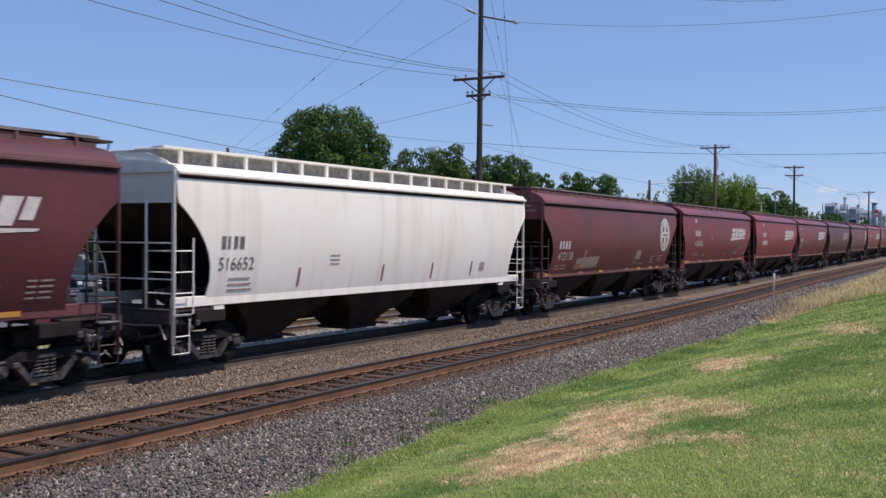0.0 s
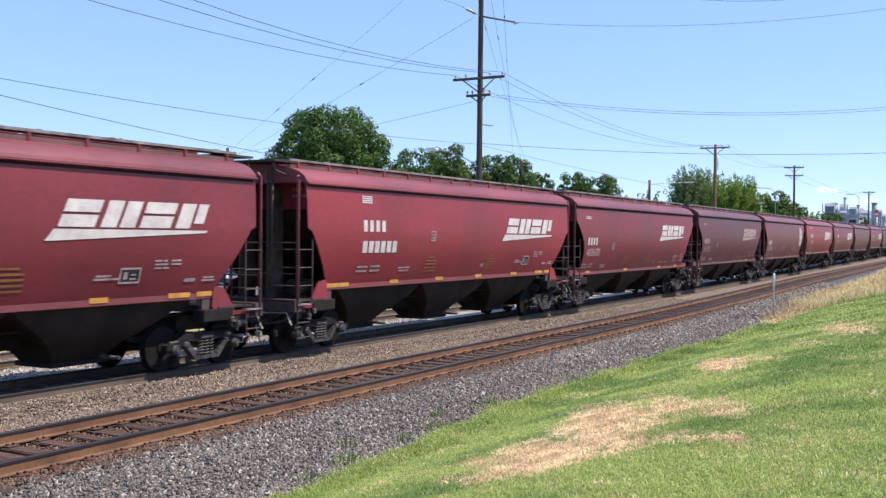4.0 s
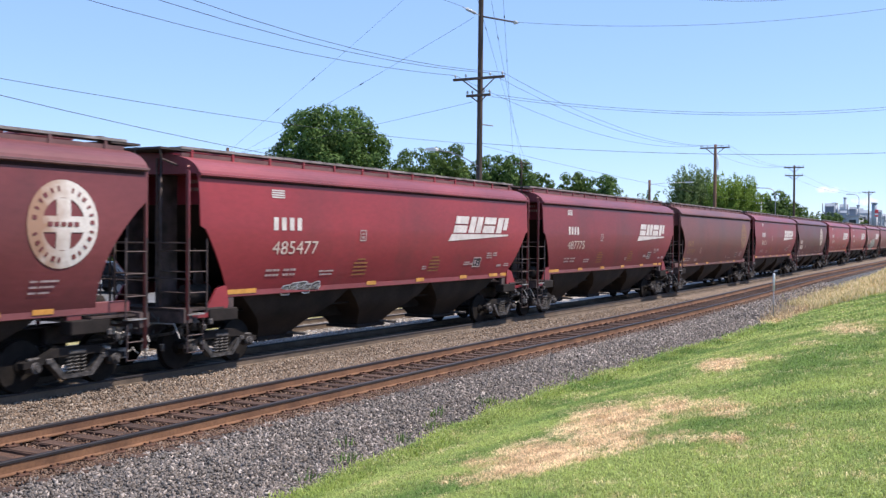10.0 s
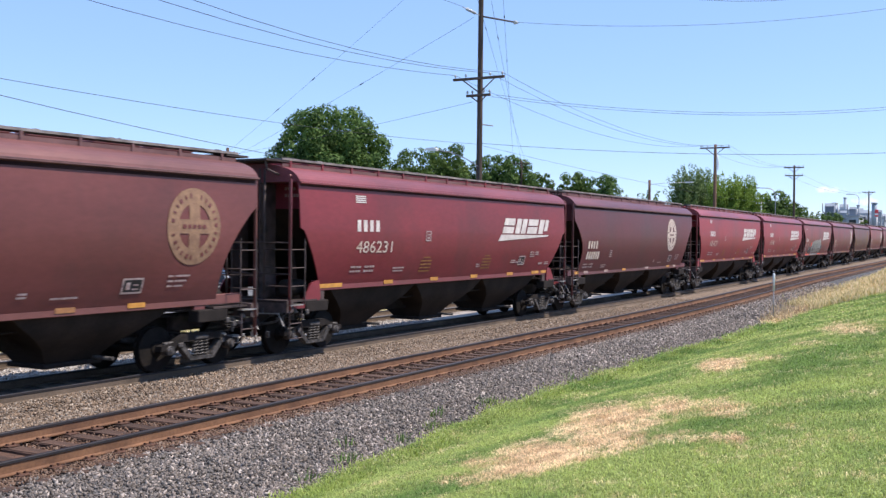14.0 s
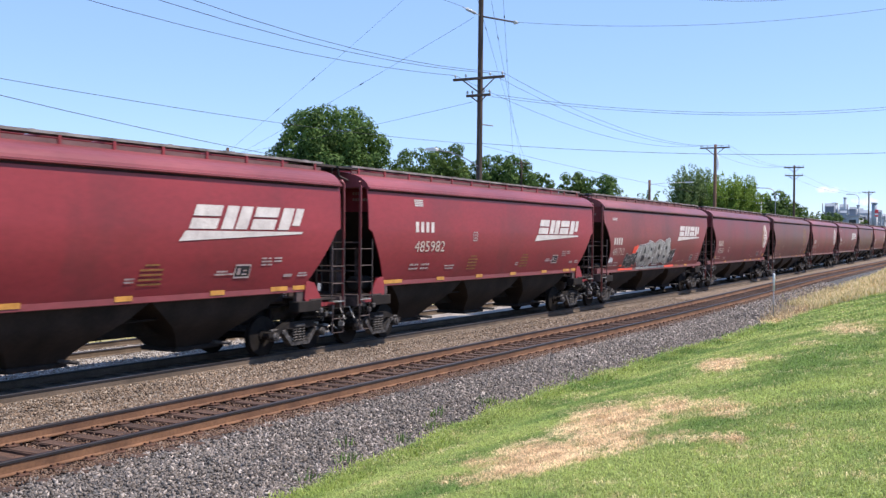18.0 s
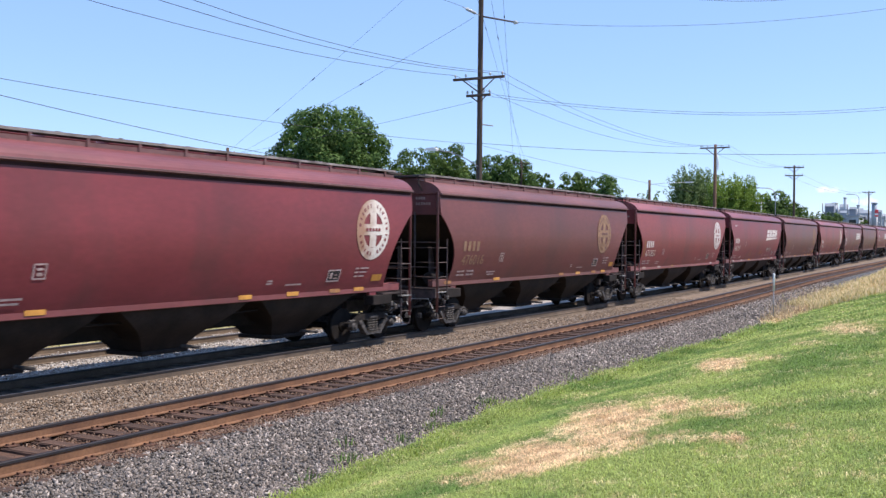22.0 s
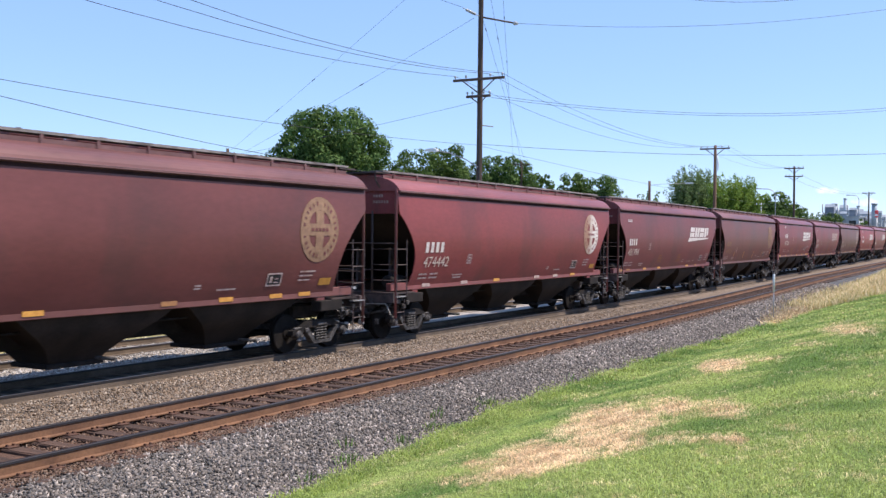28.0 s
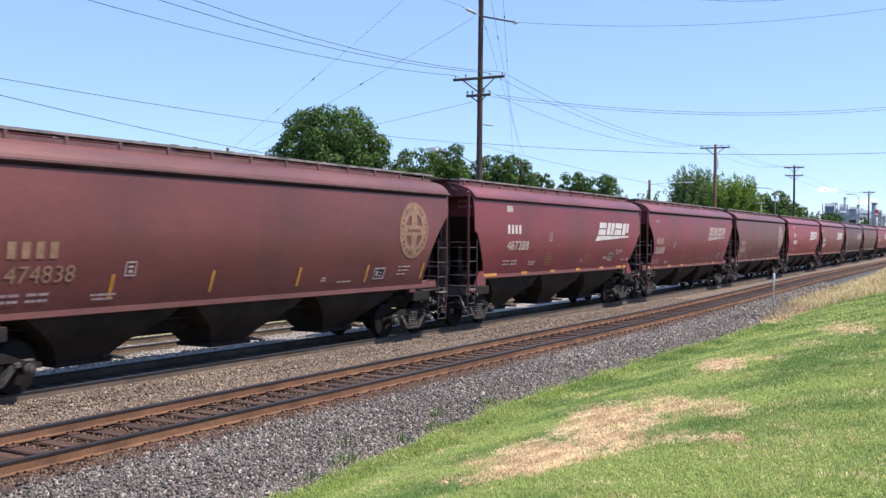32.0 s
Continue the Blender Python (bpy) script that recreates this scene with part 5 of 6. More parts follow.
def wire(a, b, sag, r=0.012, label="dark overhead line wire", marks=()):
    ob = part("overhead_wire", tube(B(), sagging(a, b, sag), r * 0.85, 4, False), WIRE)
    tagged(ob, label, "wire", "overhead wires")
    for t in marks:
        p = sagging(a, b, sag, 100)[int(t * 100)]
        d = (Vector(b) - Vector(a)).normalized()
        part("splice", tube(B(), [p - d * 0.35, p - d * 0.2, p + d * 0.2, p + d * 0.35], [0.008, 0.034, 0.034, 0.008], 6), WIRE, ob)


def utility_pole(x, y, top, r, arms, label, lean=0.0, wood=POLE_WOOD):
    z0 = float(land(x, y))
    pole = thing("utility_pole", label, "utility pole", "line of utility poles")
    n = 8
    pts = [(x + lean * (i / n), y, z0 - 0.3 + (top - z0 + 0.3) * i / n) for i in range(n + 1)]
    part("pole", tube(B(), pts, [r * (1.15 - 0.35 * i / n) for i in range(n + 1)], 12), wood, pole)
    for z, half, along in arms:
        ax = x + lean * (z - z0) / (top - z0) - 0.2
        bm = box(B(), ax - 0.06, ax + 0.06, y - half, y + half, z - 0.07, z + 0.07, 0.01)
        arm = part("crossarm", bm, ARM_WOOD, pole, "wooden crossarm")
        for s in (-1, 1):
            part("brace", tube(B(), [(ax, y + s * half * 0.62, z - 0.05), (ax + 0.1, y + s * 0.1, z - half * 0.45)], 0.035, 4), ARM_WOOD, arm)
        for t in (-0.92, -0.45, 0.5, 0.92):
            bm = tube(B(), [(ax, y + t * half, z + 0.07), (ax, y + t * half, z + 0.13), (ax, y + t * half, z + 0.16), (ax, y + t * half, z + 0.28)], [0.02, 0.02, 0.07, 0.05], 8)
            part("insulator", bm, PORCELAIN, arm)
    return pole


p1 = utility_pole(50.6, 26.0, 19.8, 0.16, [(19.3, 1.3, 0), (11.5, 1.6, 0), (10.55, 0.75, 0)], "tall brown wooden utility pole with crossarms", 0.12)
for s in (-1, 1):
    bm = B()
    a = Vector((50.7, 26, 15.0))
    d = Vector((-1.0, 0.12, 0.1)) if s < 0 else Vector((0.35, -1.0, -0.22))
    tube(bm, [a, a + d * 1.75], 0.022 if s < 0 else 0.05, 6)
    if s < 0:
        for k in range(7):
            q = a + d * (0.6 + 0.13 * k)
            tube(bm, [q - d.normalized() * 0.05, q, q + d.normalized() * 0.05], [0.03, 0.09, 0.03], 8)
    strain = part("strain_insulator", bm, PORCELAIN if s < 0 else ARM_WOOD, p1, "string of grey strain insulators" if s < 0 else "dark wooden strain rod")
    if s > 0:
        part("rod_clamp", tube(B(), [a + d * 1.7, a + d * 1.8, a + d * 1.98], [0.06, 0.13, 0.04], 8), PORCELAIN, strain, "pale wire clamp")
part("cable_riser", tube(B(), [(50.45, 25.9, 5), (50.2, 25.8, 7.5), (50.3, 25.85, 8.6), (50.6, 25.9, 9.2)], 0.03, 5), WIRE, p1)
part("spur_bracket", tube(B(), [(50.75, 25.9, 8.95), (50.95, 25.3, 8.87)], 0.035, 5), STEEL_POST, p1)
arm = part("lamp_arm", tube(B(), [(50.5, 26.0, 6.6), (50.3, 26.7, 7.05), (50.1, 27.6, 7.42), (50.0, 28.4, 7.55)], 0.035, 6), STEEL_POST, p1, "slender steel lamp arm")
part("lamp_head", prism(B(), [(28.3, 7.5), (28.95, 7.53), (29.1, 7.6), (28.95, 7.68), (28.5, 7.7), (28.3, 7.62)], 49.85, 50.15, "x"), LAMP_HEAD, arm, "pale cobra-head lamp")
utility_pole(0.5, 26.0, 16.2, 0.19, [(12.2, 1.6, 0)], "wooden utility pole with one crossarm")
p2 = utility_pole(102.5, 26.0, 12.13, 0.18, [(11.78, 1.5, 0)], "brown wooden utility pole with one crossarm", wood=WARM_WOOD)
part("cable_guard", tube(B(), [(102.52, 25.76, 9.5), (102.5, 25.72, 9.8), (102.58, 25.72, 10.4), (102.5, 25.8, 11.1)], [0.03, 0.06, 0.09, 0.04], 6), LAMP_HEAD, p2, "white cable guard")
utility_pole(145.2, 26.0, 12.81, 0.16, [(12.5, 1.3, 0), (11.4, 1.2, 0)], "distant wooden utility pole with two crossarms")
utility_pole(231.0, 26.2, 13.0, 0.16, [(12.7, 1.3, 0)], "far wooden utility pole with one crossarm")
utility_pole(109.2, 50.5, 11.7, 0.17, [(11.3, 1.2, 0)], "wooden utility pole standing among trees")
utility_pole(67.8, 59.3, 10.2, 0.16, [(9.6, 1.0, 0)], "wooden utility pole beside the big maple")
utility_pole(65.0, 1.5, 21.4, 0.18, [(16.2, 1.0, 0)], "tall wooden utility pole on the lawn side")
stub = utility_pole(109.5, 35.0, 9.1, 0.17, [], "short bare brown wooden pole", wood=WARM_WOOD)
arm = part("lamp_arm", tube(B(), [(109.5, 35, 8.6), (109.9, 33.6, 8.75), (110.35, 31.1, 8.82)], 0.024, 6), STEEL_POST, stub, "slender steel lamp arm")
part("lamp_head", prism(B(), [(31.2, 8.76), (30.4, 8.77), (30.3, 8.84), (30.5, 8.9), (31.2, 8.89)], 110.2, 110.5, "x"), LAMP_HEAD, arm, "pale cobra-head lamp")
for q, z0, z1, z2, sag in ((-1.45, 13.93, 11.75, 12.2, 2.11), (-0.7, 13.0, 11.75, 12.2, 1.77), (1.45, 12.2, 11.75, 12.2, 1.39)):
    wire((0.5, 26 + q, z0), (50.5, 26 + q, z1), sag, 0.014)
    wire((50.5, 26 + q, z1), (102.3, 26 + q * 0.94, z2 - 0.17), 1.35, 0.013)
    wire((102.3, 26 + q * 0.94, z2 - 0.17), (145.0, 26 + q * 0.85, 12.7), 0.9, 0.013)
for q in (-1.0, 1.0):
    wire((145.0, 26 + q, 11.6), (231.0, 26 + q, 12.9), 1.2, 0.014)
wire((0.5, 26.2, 7.89), (50.6, 26.1, 7.85), 0.67, 0.011, "thick slack telephone cable")
wire((0.5, 26.2, 8.95), (50.6, 26.1, 5.6), 0.96, 0.012, "thick slack telephone cable")
wire((50.8, 26, 7.8), (145.2, 26, 7.2), 0.5, 0.011, "thick slack telephone cable")
wire((0.5, 26.2, 16.0), (49.0, 26.2, 15.2), 0.7, 0.012)
wire((51.3, 24.2, 14.6), (65, 1.5, 16.69), 0.85, 0.012)
wire((50.9, 25.2, 10.6), (65, 1.6, 10.8), 0.95, 0.012)
wire((50.9, 25.4, 10.5), (65, 1.4, 10.65), 0.95, 0.012)
wire((50.7, 26.0, 7.9), (65, 1.5, 7.87), 0.46, 0.014)
wire((50.7, 25.6, 18.9), (65, 1.5, 18.95), 2.94, 0.014)
for q, y1, z1, mk in ((-1.2, 51.5, 11.55, (0.2, 0.35)), (0.0, 50.2, 10.4, (0.25,)), (1.2, 49.6, 10.6, (0.22,))):
    wire((50.5, 26 + q, 19.4), (109.2, y1, z1), 0.4, 0.012, marks=mk)
wire((50.4, 26.3, 19.4), (67.8, 59.2, 9.9), 0.15, 0.012, marks=(0.55, 0.72))
wire((50.4, 26.3, 14.9), (67.8, 59.3, 9.1), 0.1, 0.012, marks=(0.35, 0.6))
wire((50.4, 26.3, 10.2), (67.8, 59.3, 9.5), 0.1, 0.012, marks=(0.35, 0.5))


# ---- trees ----
def leaf_cloud(centres, radii, count, size, rng, flatten=0.8):
    """Leaf blades scattered in clumps: verts and quads."""
    per = np.maximum((count * radii ** 2 / (radii ** 2).sum()).astype(int), 3)
    c = np.repeat(centres, per, 0)
    r = np.repeat(radii, per)
    d = rng.normal(size=c.shape)
    d /= np.linalg.norm(d, axis=1)[:, None]
    p = c + d * (r * rng.uniform(0.45, 1.0, len(r)) ** 0.6)[:, None] * np.array([1, 1, flatten])
    n = d * 1.0 + rng.normal(size=d.shape) * 0.34 + np.array([0, 0, 0.2])
    n /= np.linalg.norm(n, axis=1)[:, None]
    a = np.cross(n, rng.normal(size=n.shape))
    a /= np.linalg.norm(a, axis=1)[:, None]
    b = np.cross(n, a)
    s = (size * rng.uniform(0.6, 1.4, len(p)))[:, None]
    v = np.stack([p - a * s, p - b * s * 0.55 + n * s * 0.1, p + a * s, p + b * s * 0.55 + n * s * 0.1], 1).reshape(-1, 3)
    return v, np.arange(len(v)).reshape(-1, 4)


def tree(x, y, top, half, low, material, label, seed, clumps=46, count=9000, size=0.2, upright=False):
    rng = np.random.default_rng(seed)
    rnd = random.Random(seed)
    z0 = float(land(x, y))
    t = thing("tree", label, "tree")
    cz, rz = (top + low) / 2, (top - low) / 2
    trunk = B()
    tube(trunk, [(x, y, z0 - 0.2), (x + 0.1, y, z0 + (low - z0) * 0.6), (x - 0.1, y + 0.1, low + rz * 0.5), (x, y, cz + rz * 0.3)], [half * 0.085 + 0.08, half * 0.07 + 0.05, half * 0.05 + 0.03, 0.06], 8)
    pts = []
    for k in range(clumps):
        # even spread over the crown, low ones fuller
        h = -0.8 + 1.72 * (k + rnd.random()) / clumps
        a = k * 2.39996 + rnd.uniform(-0.4, 0.4)
        ring = math.sqrt(max(1 - max(h, -0.35) ** 2, 0))
        w = ring ** 0.8 * rnd.uniform(0.55, 1.0) if upright else ring * rnd.uniform(0.74, 1.03)
        pts.append((x + half * w * math.cos(a) * 0.9, y + half * w * math.sin(a) * 0.9, cz + rz * h * 0.93))
    for p in pts[:12]:
        tube(trunk, [(x, y, low + rz * 0.3), ((x + p[0]) / 2, (y + p[1]) / 2, (low + rz * 0.3 + p[2]) / 2 + 0.3), p], [0.1, 0.06, 0.02], 5)
    part("trunk", trunk, BARK, t)
    pts = np.array(pts)
    if upright:
        # long rising sprays of leaves, from the middle out to a ragged dome
        more, rad = [], []
        for p in pts:
            q = Vector(p)
            root = Vector((x, y, cz - rz * 0.25)).lerp(q, 0.45)
            tip = q + (q - root).normalized() * rz * rnd.uniform(0.0, 0.22) + Vector((0, 0, rz * rnd.uniform(0.02, 0.2)))
            for j in range(6):
                f = j / 5
                more.append(root.lerp(tip, f))
                rad.append(half * (0.26 - 0.15 * f))
        v, f = leaf_cloud(np.array(more), np.array(rad), count, size, rng, 1.3)
    else:
        rad = half * (46 / clumps) ** 0.35 * np.array([rnd.uniform(0.16, 0.34) for _ in pts])
        inner = pts * 0.55 + np.array([x, y, cz]) * 0.45
        v, f = leaf_cloud(np.concatenate([pts, inner]), np.concatenate([rad, rad * 1.35]), count, size, rng)
    bulk("crown", v, f, material, t)
    return t


TREES = [(83.6, 60.0, 15.9, 7.0, 1.5, MAPLE, "broad round dark-green maple tree", 150, 84000, 0.17, False), (76.3, 60.8, 9.6, 2.6, 1.0, SHRUB, "low dark green tree beside the maple", 30, 9000, 0.16, False),
         (98.0, 63.0, 12.2, 3.6, 1.0, SHRUB, "dark green dense leafy tree", 70, 22000, 0.15, False),
         (101.0, 60.0, 13.3, 3.6, 1.0, SHRUB, "dark green dense leafy tree", 70, 22000, 0.15, False), (105.2, 58.2, 14.2, 3.2, 1.0, SHRUB, "dark green dense leafy tree", 64, 24000, 0.15, False),
         (108.0, 59.3, 12.6, 3.6, 1.0, MAPLE, "broad mid-green leafy tree", 70, 22000, 0.15, False), (111.0, 55.5, 13.2, 3.2, 1.0, MAPLE, "broad mid-green leafy tree", 64, 24000, 0.15, False),
         (110.6, 52.2, 12.8, 3.4, 1.0, MAPLE, "broad rounded mid-green tree", 64, 24000, 0.15, False),
         (123.5, 54.4, 11.8, 2.3, 1.0, SHRUB, "small rounded green tree", 46, 12000, 0.18, False), (129.9, 52.2, 12.0, 2.9, 1.0, SHRUB, "small rounded dark green tree", 50, 14000, 0.18, False),
         (131.3, 48.7, 11.6, 3.3, 1.0, MAPLE, "broad low rounded green tree", 56, 16000, 0.18, False), (142.9, 45.6, 9.6, 2.2, 1.0, WILLOW, "slim feathery grey-green tree", 18, 3000, 0.2, True),
         (139.0, 47.0, 8.6, 2.0, 1.0, WILLOW, "slim feathery grey-green tree", 16, 2500, 0.2, True),
         (159.2, 44.2, 13.4, 4.0, 1.0, WILLOW, "tall feathery cottonwood tree", 130, 60000, 0.14, True), (163.3, 43.0, 13.2, 3.4, 1.0, WILLOW, "tall feathery cottonwood tree", 110, 50000, 0.14, True),
         (155.6, 37.8, 11.6, 3.7, 1.0, POPLAR, "upright bright green poplar tree", 120, 50000, 0.14, True), (158.1, 35.5, 11.6, 3.1, 1.0, POPLAR, "upright bright green poplar tree", 110, 45000, 0.14, True),
         (186.4, 36.8, 11.5, 3.6, 1.0, SHRUB, "dark rounded leafy tree", 34, 7000, 0.28, False), (196.8, 35.8, 10.2, 3.2, 1.0, SHRUB, "dark rounded leafy tree", 28, 5000, 0.28, False),
         (226.9, 37.7, 8.8, 2.8, 1.0, WILLOW, "low feathery grey-green tree", 22, 4000, 0.3, True), (262.0, 41.0, 8.8, 3.0, 1.0, SHRUB, "far low dark tree", 20, 3500, 0.32, False),
         (296.8, 43.4, 10.6, 3.4, 1.0, SHRUB, "far low dark tree", 22, 4000, 0.32, False),
         (288.0, 42.6, 9.6, 1.7, 1.0, SHRUB, "far dark bushy tree before the plant", 14, 2500, 0.3, False), (290.0, 34.2, 9.0, 1.5, 1.0, SHRUB, "far dark bushy tree before the plant", 12, 2000, 0.3, False)]
for i, (x, y, top, half, low, m, text, clumps, count, size, up) in enumerate(TREES):
    tree(x, y, top, half, low, m, text, 100 + i, clumps, count, size, up)


# ---- lineside things and the far background ----
def marker_post(x, y):
    z = float(land(x, y))
    t = thing("marker_post", "slim grey steel post with a white reflective top", "marker post")
    part("post", tube(B(), [(x, y, z - 0.2), (x, y, z + 1.5)], 0.02, 8), STEEL_POST, t)
    part("sleeve", tube(B(), [(x, y, 0.66), (x, y, 1.3), (x, y, 1.36)], [0.044, 0.044, 0.03], 10), WHITE_SIGN, t, "white plastic sleeve")
    part("cap", tube(B(), [(x, y, 1.36), (x, y, 1.42)], [0.034, 0.02], 8), LETTER_BLACK, t, "black cap")


marker_post(40.7, 8.0)


def street_lamp(x, y, h, reach, label):
    z = float(land(x, y))
    t = thing("street_lamp", label, "street lamp", "street lamps")
    n = 8
    part("mast", tube(B(), [(x, y, z - 0.2), (x, y, h - 1.2)] + [(x, y + reach * 0.5 * (1 - math.cos(a)), h - 1.2 + 1.2 * math.sin(a)) for a in (0.4, 0.8, 1.2, 1.57)] + [(x, y + reach, h + 0.05)], 0.065, 7), STEEL_POST, t, "curved galvanised mast")
    y2 = y + reach
    part("lamp_head", prism(B(), [(y2 - 0.1, h - 0.05), (y2 + 0.8, h - 0.02), (y2 + 0.9, h + 0.08), (y2 + 0.5, h + 0.2), (y2 - 0.1, h + 0.14)], x - 0.16, x + 0.16, "x"), LAMP_HEAD, t, "pale cobra-head lamp")


street_lamp(166.8, 32.7, 10.8, 2.6, "curved galvanised street lamp beside the trees")
street_lamp(257.9, 31.4, 13.4, 2.0, "far galvanised street lamp near the plant")
t = thing("street_lamp", "thin grey lamp mast between trees", "street lamp", "street lamps")
part("mast", tube(B(), [(175, 36.6, -0.6), (175, 36.6, 9.0)], 0.12, 6), STEEL_POST, t)


def plant_building(x0, x1, y0, y1, h, material, label, bays):
    """A clad industrial block: walls, roof slab, and window bands on the sides that show."""
    z = float(land(x0, y0)) - 0.2
    t = thing("industrial_building", label, "building", "plant buildings")
    part("wall", box(B(), x0, x1, y0, y1, z, h), material, t)
    part("roof", box(B(), x0 - 0.3, x1 + 0.3, y0 - 0.3, y1 + 0.3, h, h + 0.35), WALL_GREY, t)
    for k in range(bays):
        w = (y1 - y0) / bays
        yy = y0 + (k + 0.2) * w
        win = part("window", box(B(), x0 - 0.08, x0 - 0.004, yy, yy + w * 0.6, h - 2.2, h - 0.9), STEEL_POST, t, "steel window frame")
        part("pane", box(B(), x0 - 0.1, x0 - 0.085, yy + 0.08, yy + w * 0.6 - 0.08, h - 2.1, h - 1.0), GLASS_DARK, win, "dark glass pane")
    return t


plant_building(327, 341, 42.6, 46.0, 11.5, WALL_WHITE, "white clad plant tower with dark windows", 2)
plant_building(330, 350, 33.0, 43.0, 8.6, WALL_GREY, "low grey clad plant building", 4)
plant_building(322, 330, 46.5, 49.5, 7.6, WALL_GREY, "small grey plant building", 1)
plant_building(300, 312, 36.5, 39.8, 9.2, WALL_WHITE, "pale clad plant block", 1)
for x, y, h, r, mat_, text in ((328, 46.8, 13.6, 0.9, WALL_GREY, "grey steel plant stack"), (329, 44.0, 15.2, 0.5, WALL_WHITE, "white slim plant stack"), (331, 40.5, 13.0, 0.5, WALL_GREY, "grey slim plant stack"), (300, 32.6, 12.6, 0.8, WALL_GREY, "grey upright storage silo")):
    t = thing("stack", text, "stack")
    part("shaft", tube(B(), [(x, y, -0.6), (x, y, h * 0.8), (x, y, h)], [r, r * 0.9, r * 0.85], 12), mat_, t)
    part("rim", tube(B(), [(x, y, h), (x, y, h + 0.3)], r * 1.05, 12), WALL_GREY, t)
def process_tower(x, y, w, h, material, label, rnd):
    """A slim works tower: shaft, roof cap, two platforms and a ladder cage."""
    t = thing("process_tower", label, "tower", "plant towers")
    part("shaft", box(B(), x - w, x + w, y - w, y + w, -0.6, h, 0.05), material, t)
    part("cap", prism(B(), [(x - w * 1.15, h), (x + w * 1.15, h), (x + w * 0.4, h + w * 0.7), (x - w * 0.4, h + w * 0.7)], y - w, y + w), WALL_GREY, t)
    for f in (0.62, 0.84):
        part("platform", box(B(), x - w * 1.5, x + w * 1.2, y - w * 1.4, y + w * 1.4, h * f, h * f + 0.18), STEEL_POST, t)
    part("vent_pipe", tube(B(), [(x, y + w * 0.5, h * 0.7), (x, y + w * 1.6, h * 0.9), (x, y + w * 1.6, h + rnd.uniform(0.3, 1.6))], 0.16, 6), STEEL_POST, t)


works = random.Random(3)
for k in range(13):
    process_tower(works.uniform(306, 345), 33.0 + k * 1.15 + works.uniform(-0.3, 0.3), works.uniform(0.5, 1.3), works.uniform(7.6, 12.8), (WALL_GREY, WALL_WHITE, DARK_CLADDING)[k % 3], ("grey steel works tower with platforms", "pale clad works tower with platforms", "dark clad works tower with platforms")[k % 3], works)
t = thing("sign", "red and white round-topped roadside sign", "sign")
part("sign_post", tube(B(), [(278.4, 29.7, -0.5), (278.4, 29.7, 8.6)], 0.15, 8), STEEL_POST, t)
part("sign_board", box(B(), 278.3, 278.5, 29.3, 30.1, 8.6, 10.4, 0.05), SIGNAL_RED, t, "red sign board")
part("sign_band", box(B(), 278.25, 278.29, 29.35, 30.05, 9.0, 9.4), WHITE_SIGN, t, "white band")


def parked_car(x, y, turn, material, label, van=False):
    """Side profile drawn across the width, with glass, lamps and four wheels."""
    z = float(land(x, y))
    car = thing("parked_car", label, "car", "parked cars")
    roof = 1.95 if van else 1.6
    body = [(-2.2, 0.35), (-2.25, 0.8), (-2.1, 1.0), (-1.9, roof - 0.1), (-1.6, roof), (0.6 if not van else 0.9, roof), (1.3, 1.05), (2.1, 0.9), (2.25, 0.6), (2.2, 0.35)]
    bm = prism(B(), body, -0.85, 0.85)
    part("body", bm, material, car)
    for s in (-1, 1):
        part("side_window", prism(B(), [(-1.75, 1.05), (-1.65, roof - 0.15), (0.5, roof - 0.15), (1.0, 1.05)], s * 0.852, s * 0.862), GLASS_DARK, car, "dark side window")
        for q in (-1.35, 1.35):
            w = part("wheel", tube(B(), [(q, s * 0.68, 0.33), (q, s * 0.88, 0.33)], 0.33, 16), RUBBER, car)
            part("rim", tube(B(), [(q, s * 0.88, 0.33), (q, s * 0.89, 0.33)], 0.2, 10), STEEL_POST, w)
        part("tail_lamp", box(B(), -2.27, -2.2, min(s * 0.6, s * 0.82), max(s * 0.6, s * 0.82), 0.8, 1.0), SIGNAL_RED, car, "red tail lamp")
    part("rear_window", prism(B(), [(-2.115, 1.04), (-2.125, 1.05), (-1.935, roof - 0.16), (-1.925, roof - 0.17)], -0.7, 0.7), GLASS_DARK, car, "dark rear window")
    part("windscreen", prism(B(), [(0.66 if not van else 0.95, roof - 0.1), (0.68 if not van else 0.97, roof - 0.09), (1.3, 1.1), (1.28, 1.09)], -0.7, 0.7), GLASS_DARK, car, "dark windscreen")
    part("grille", box(B(), 2.235, 2.27, -0.4, 0.4, 0.5, 0.72, 0.01), STEEL_POST, car, "bright grille")
    for s in (-1, 1):
        part("headlamp", box(B(), 2.2, 2.275, min(s * 0.5, s * 0.8), max(s * 0.5, s * 0.8), 0.6, 0.78, 0.02), LAMP_HEAD, car, "pale headlamp")
    part("bumper", box(B(), -2.34, -2.2, -0.8, 0.8, 0.4, 0.62, 0.03), STEEL_POST, car)
    car.matrix_world = pose(x, y, z, 0, 0, turn)
    return car


YARD_CARS = [(21.5, 41.0, CAR_BLUE, "dark blue hatchback", False), (24.8, 40.6, CAR_BLACK, "black van", True), (28.0, 41.2, CAR_WHITE, "white hatchback", False), (31.2, 40.8, CAR_BLACK, "black hatchback", False),
             (34.6, 41.3, CAR_BLUE, "dark blue van", True), (37.8, 40.7, CAR_BLACK, "black hatchback", False), (41.2, 41.2, CAR_WHITE, "white van", True), (44.6, 40.8, CAR_BLUE, "dark blue hatchback", False),
             (48.0, 41.1, CAR_BLACK, "black van", True), (51.4, 40.7, CAR_BLUE, "dark blue hatchback", False)]
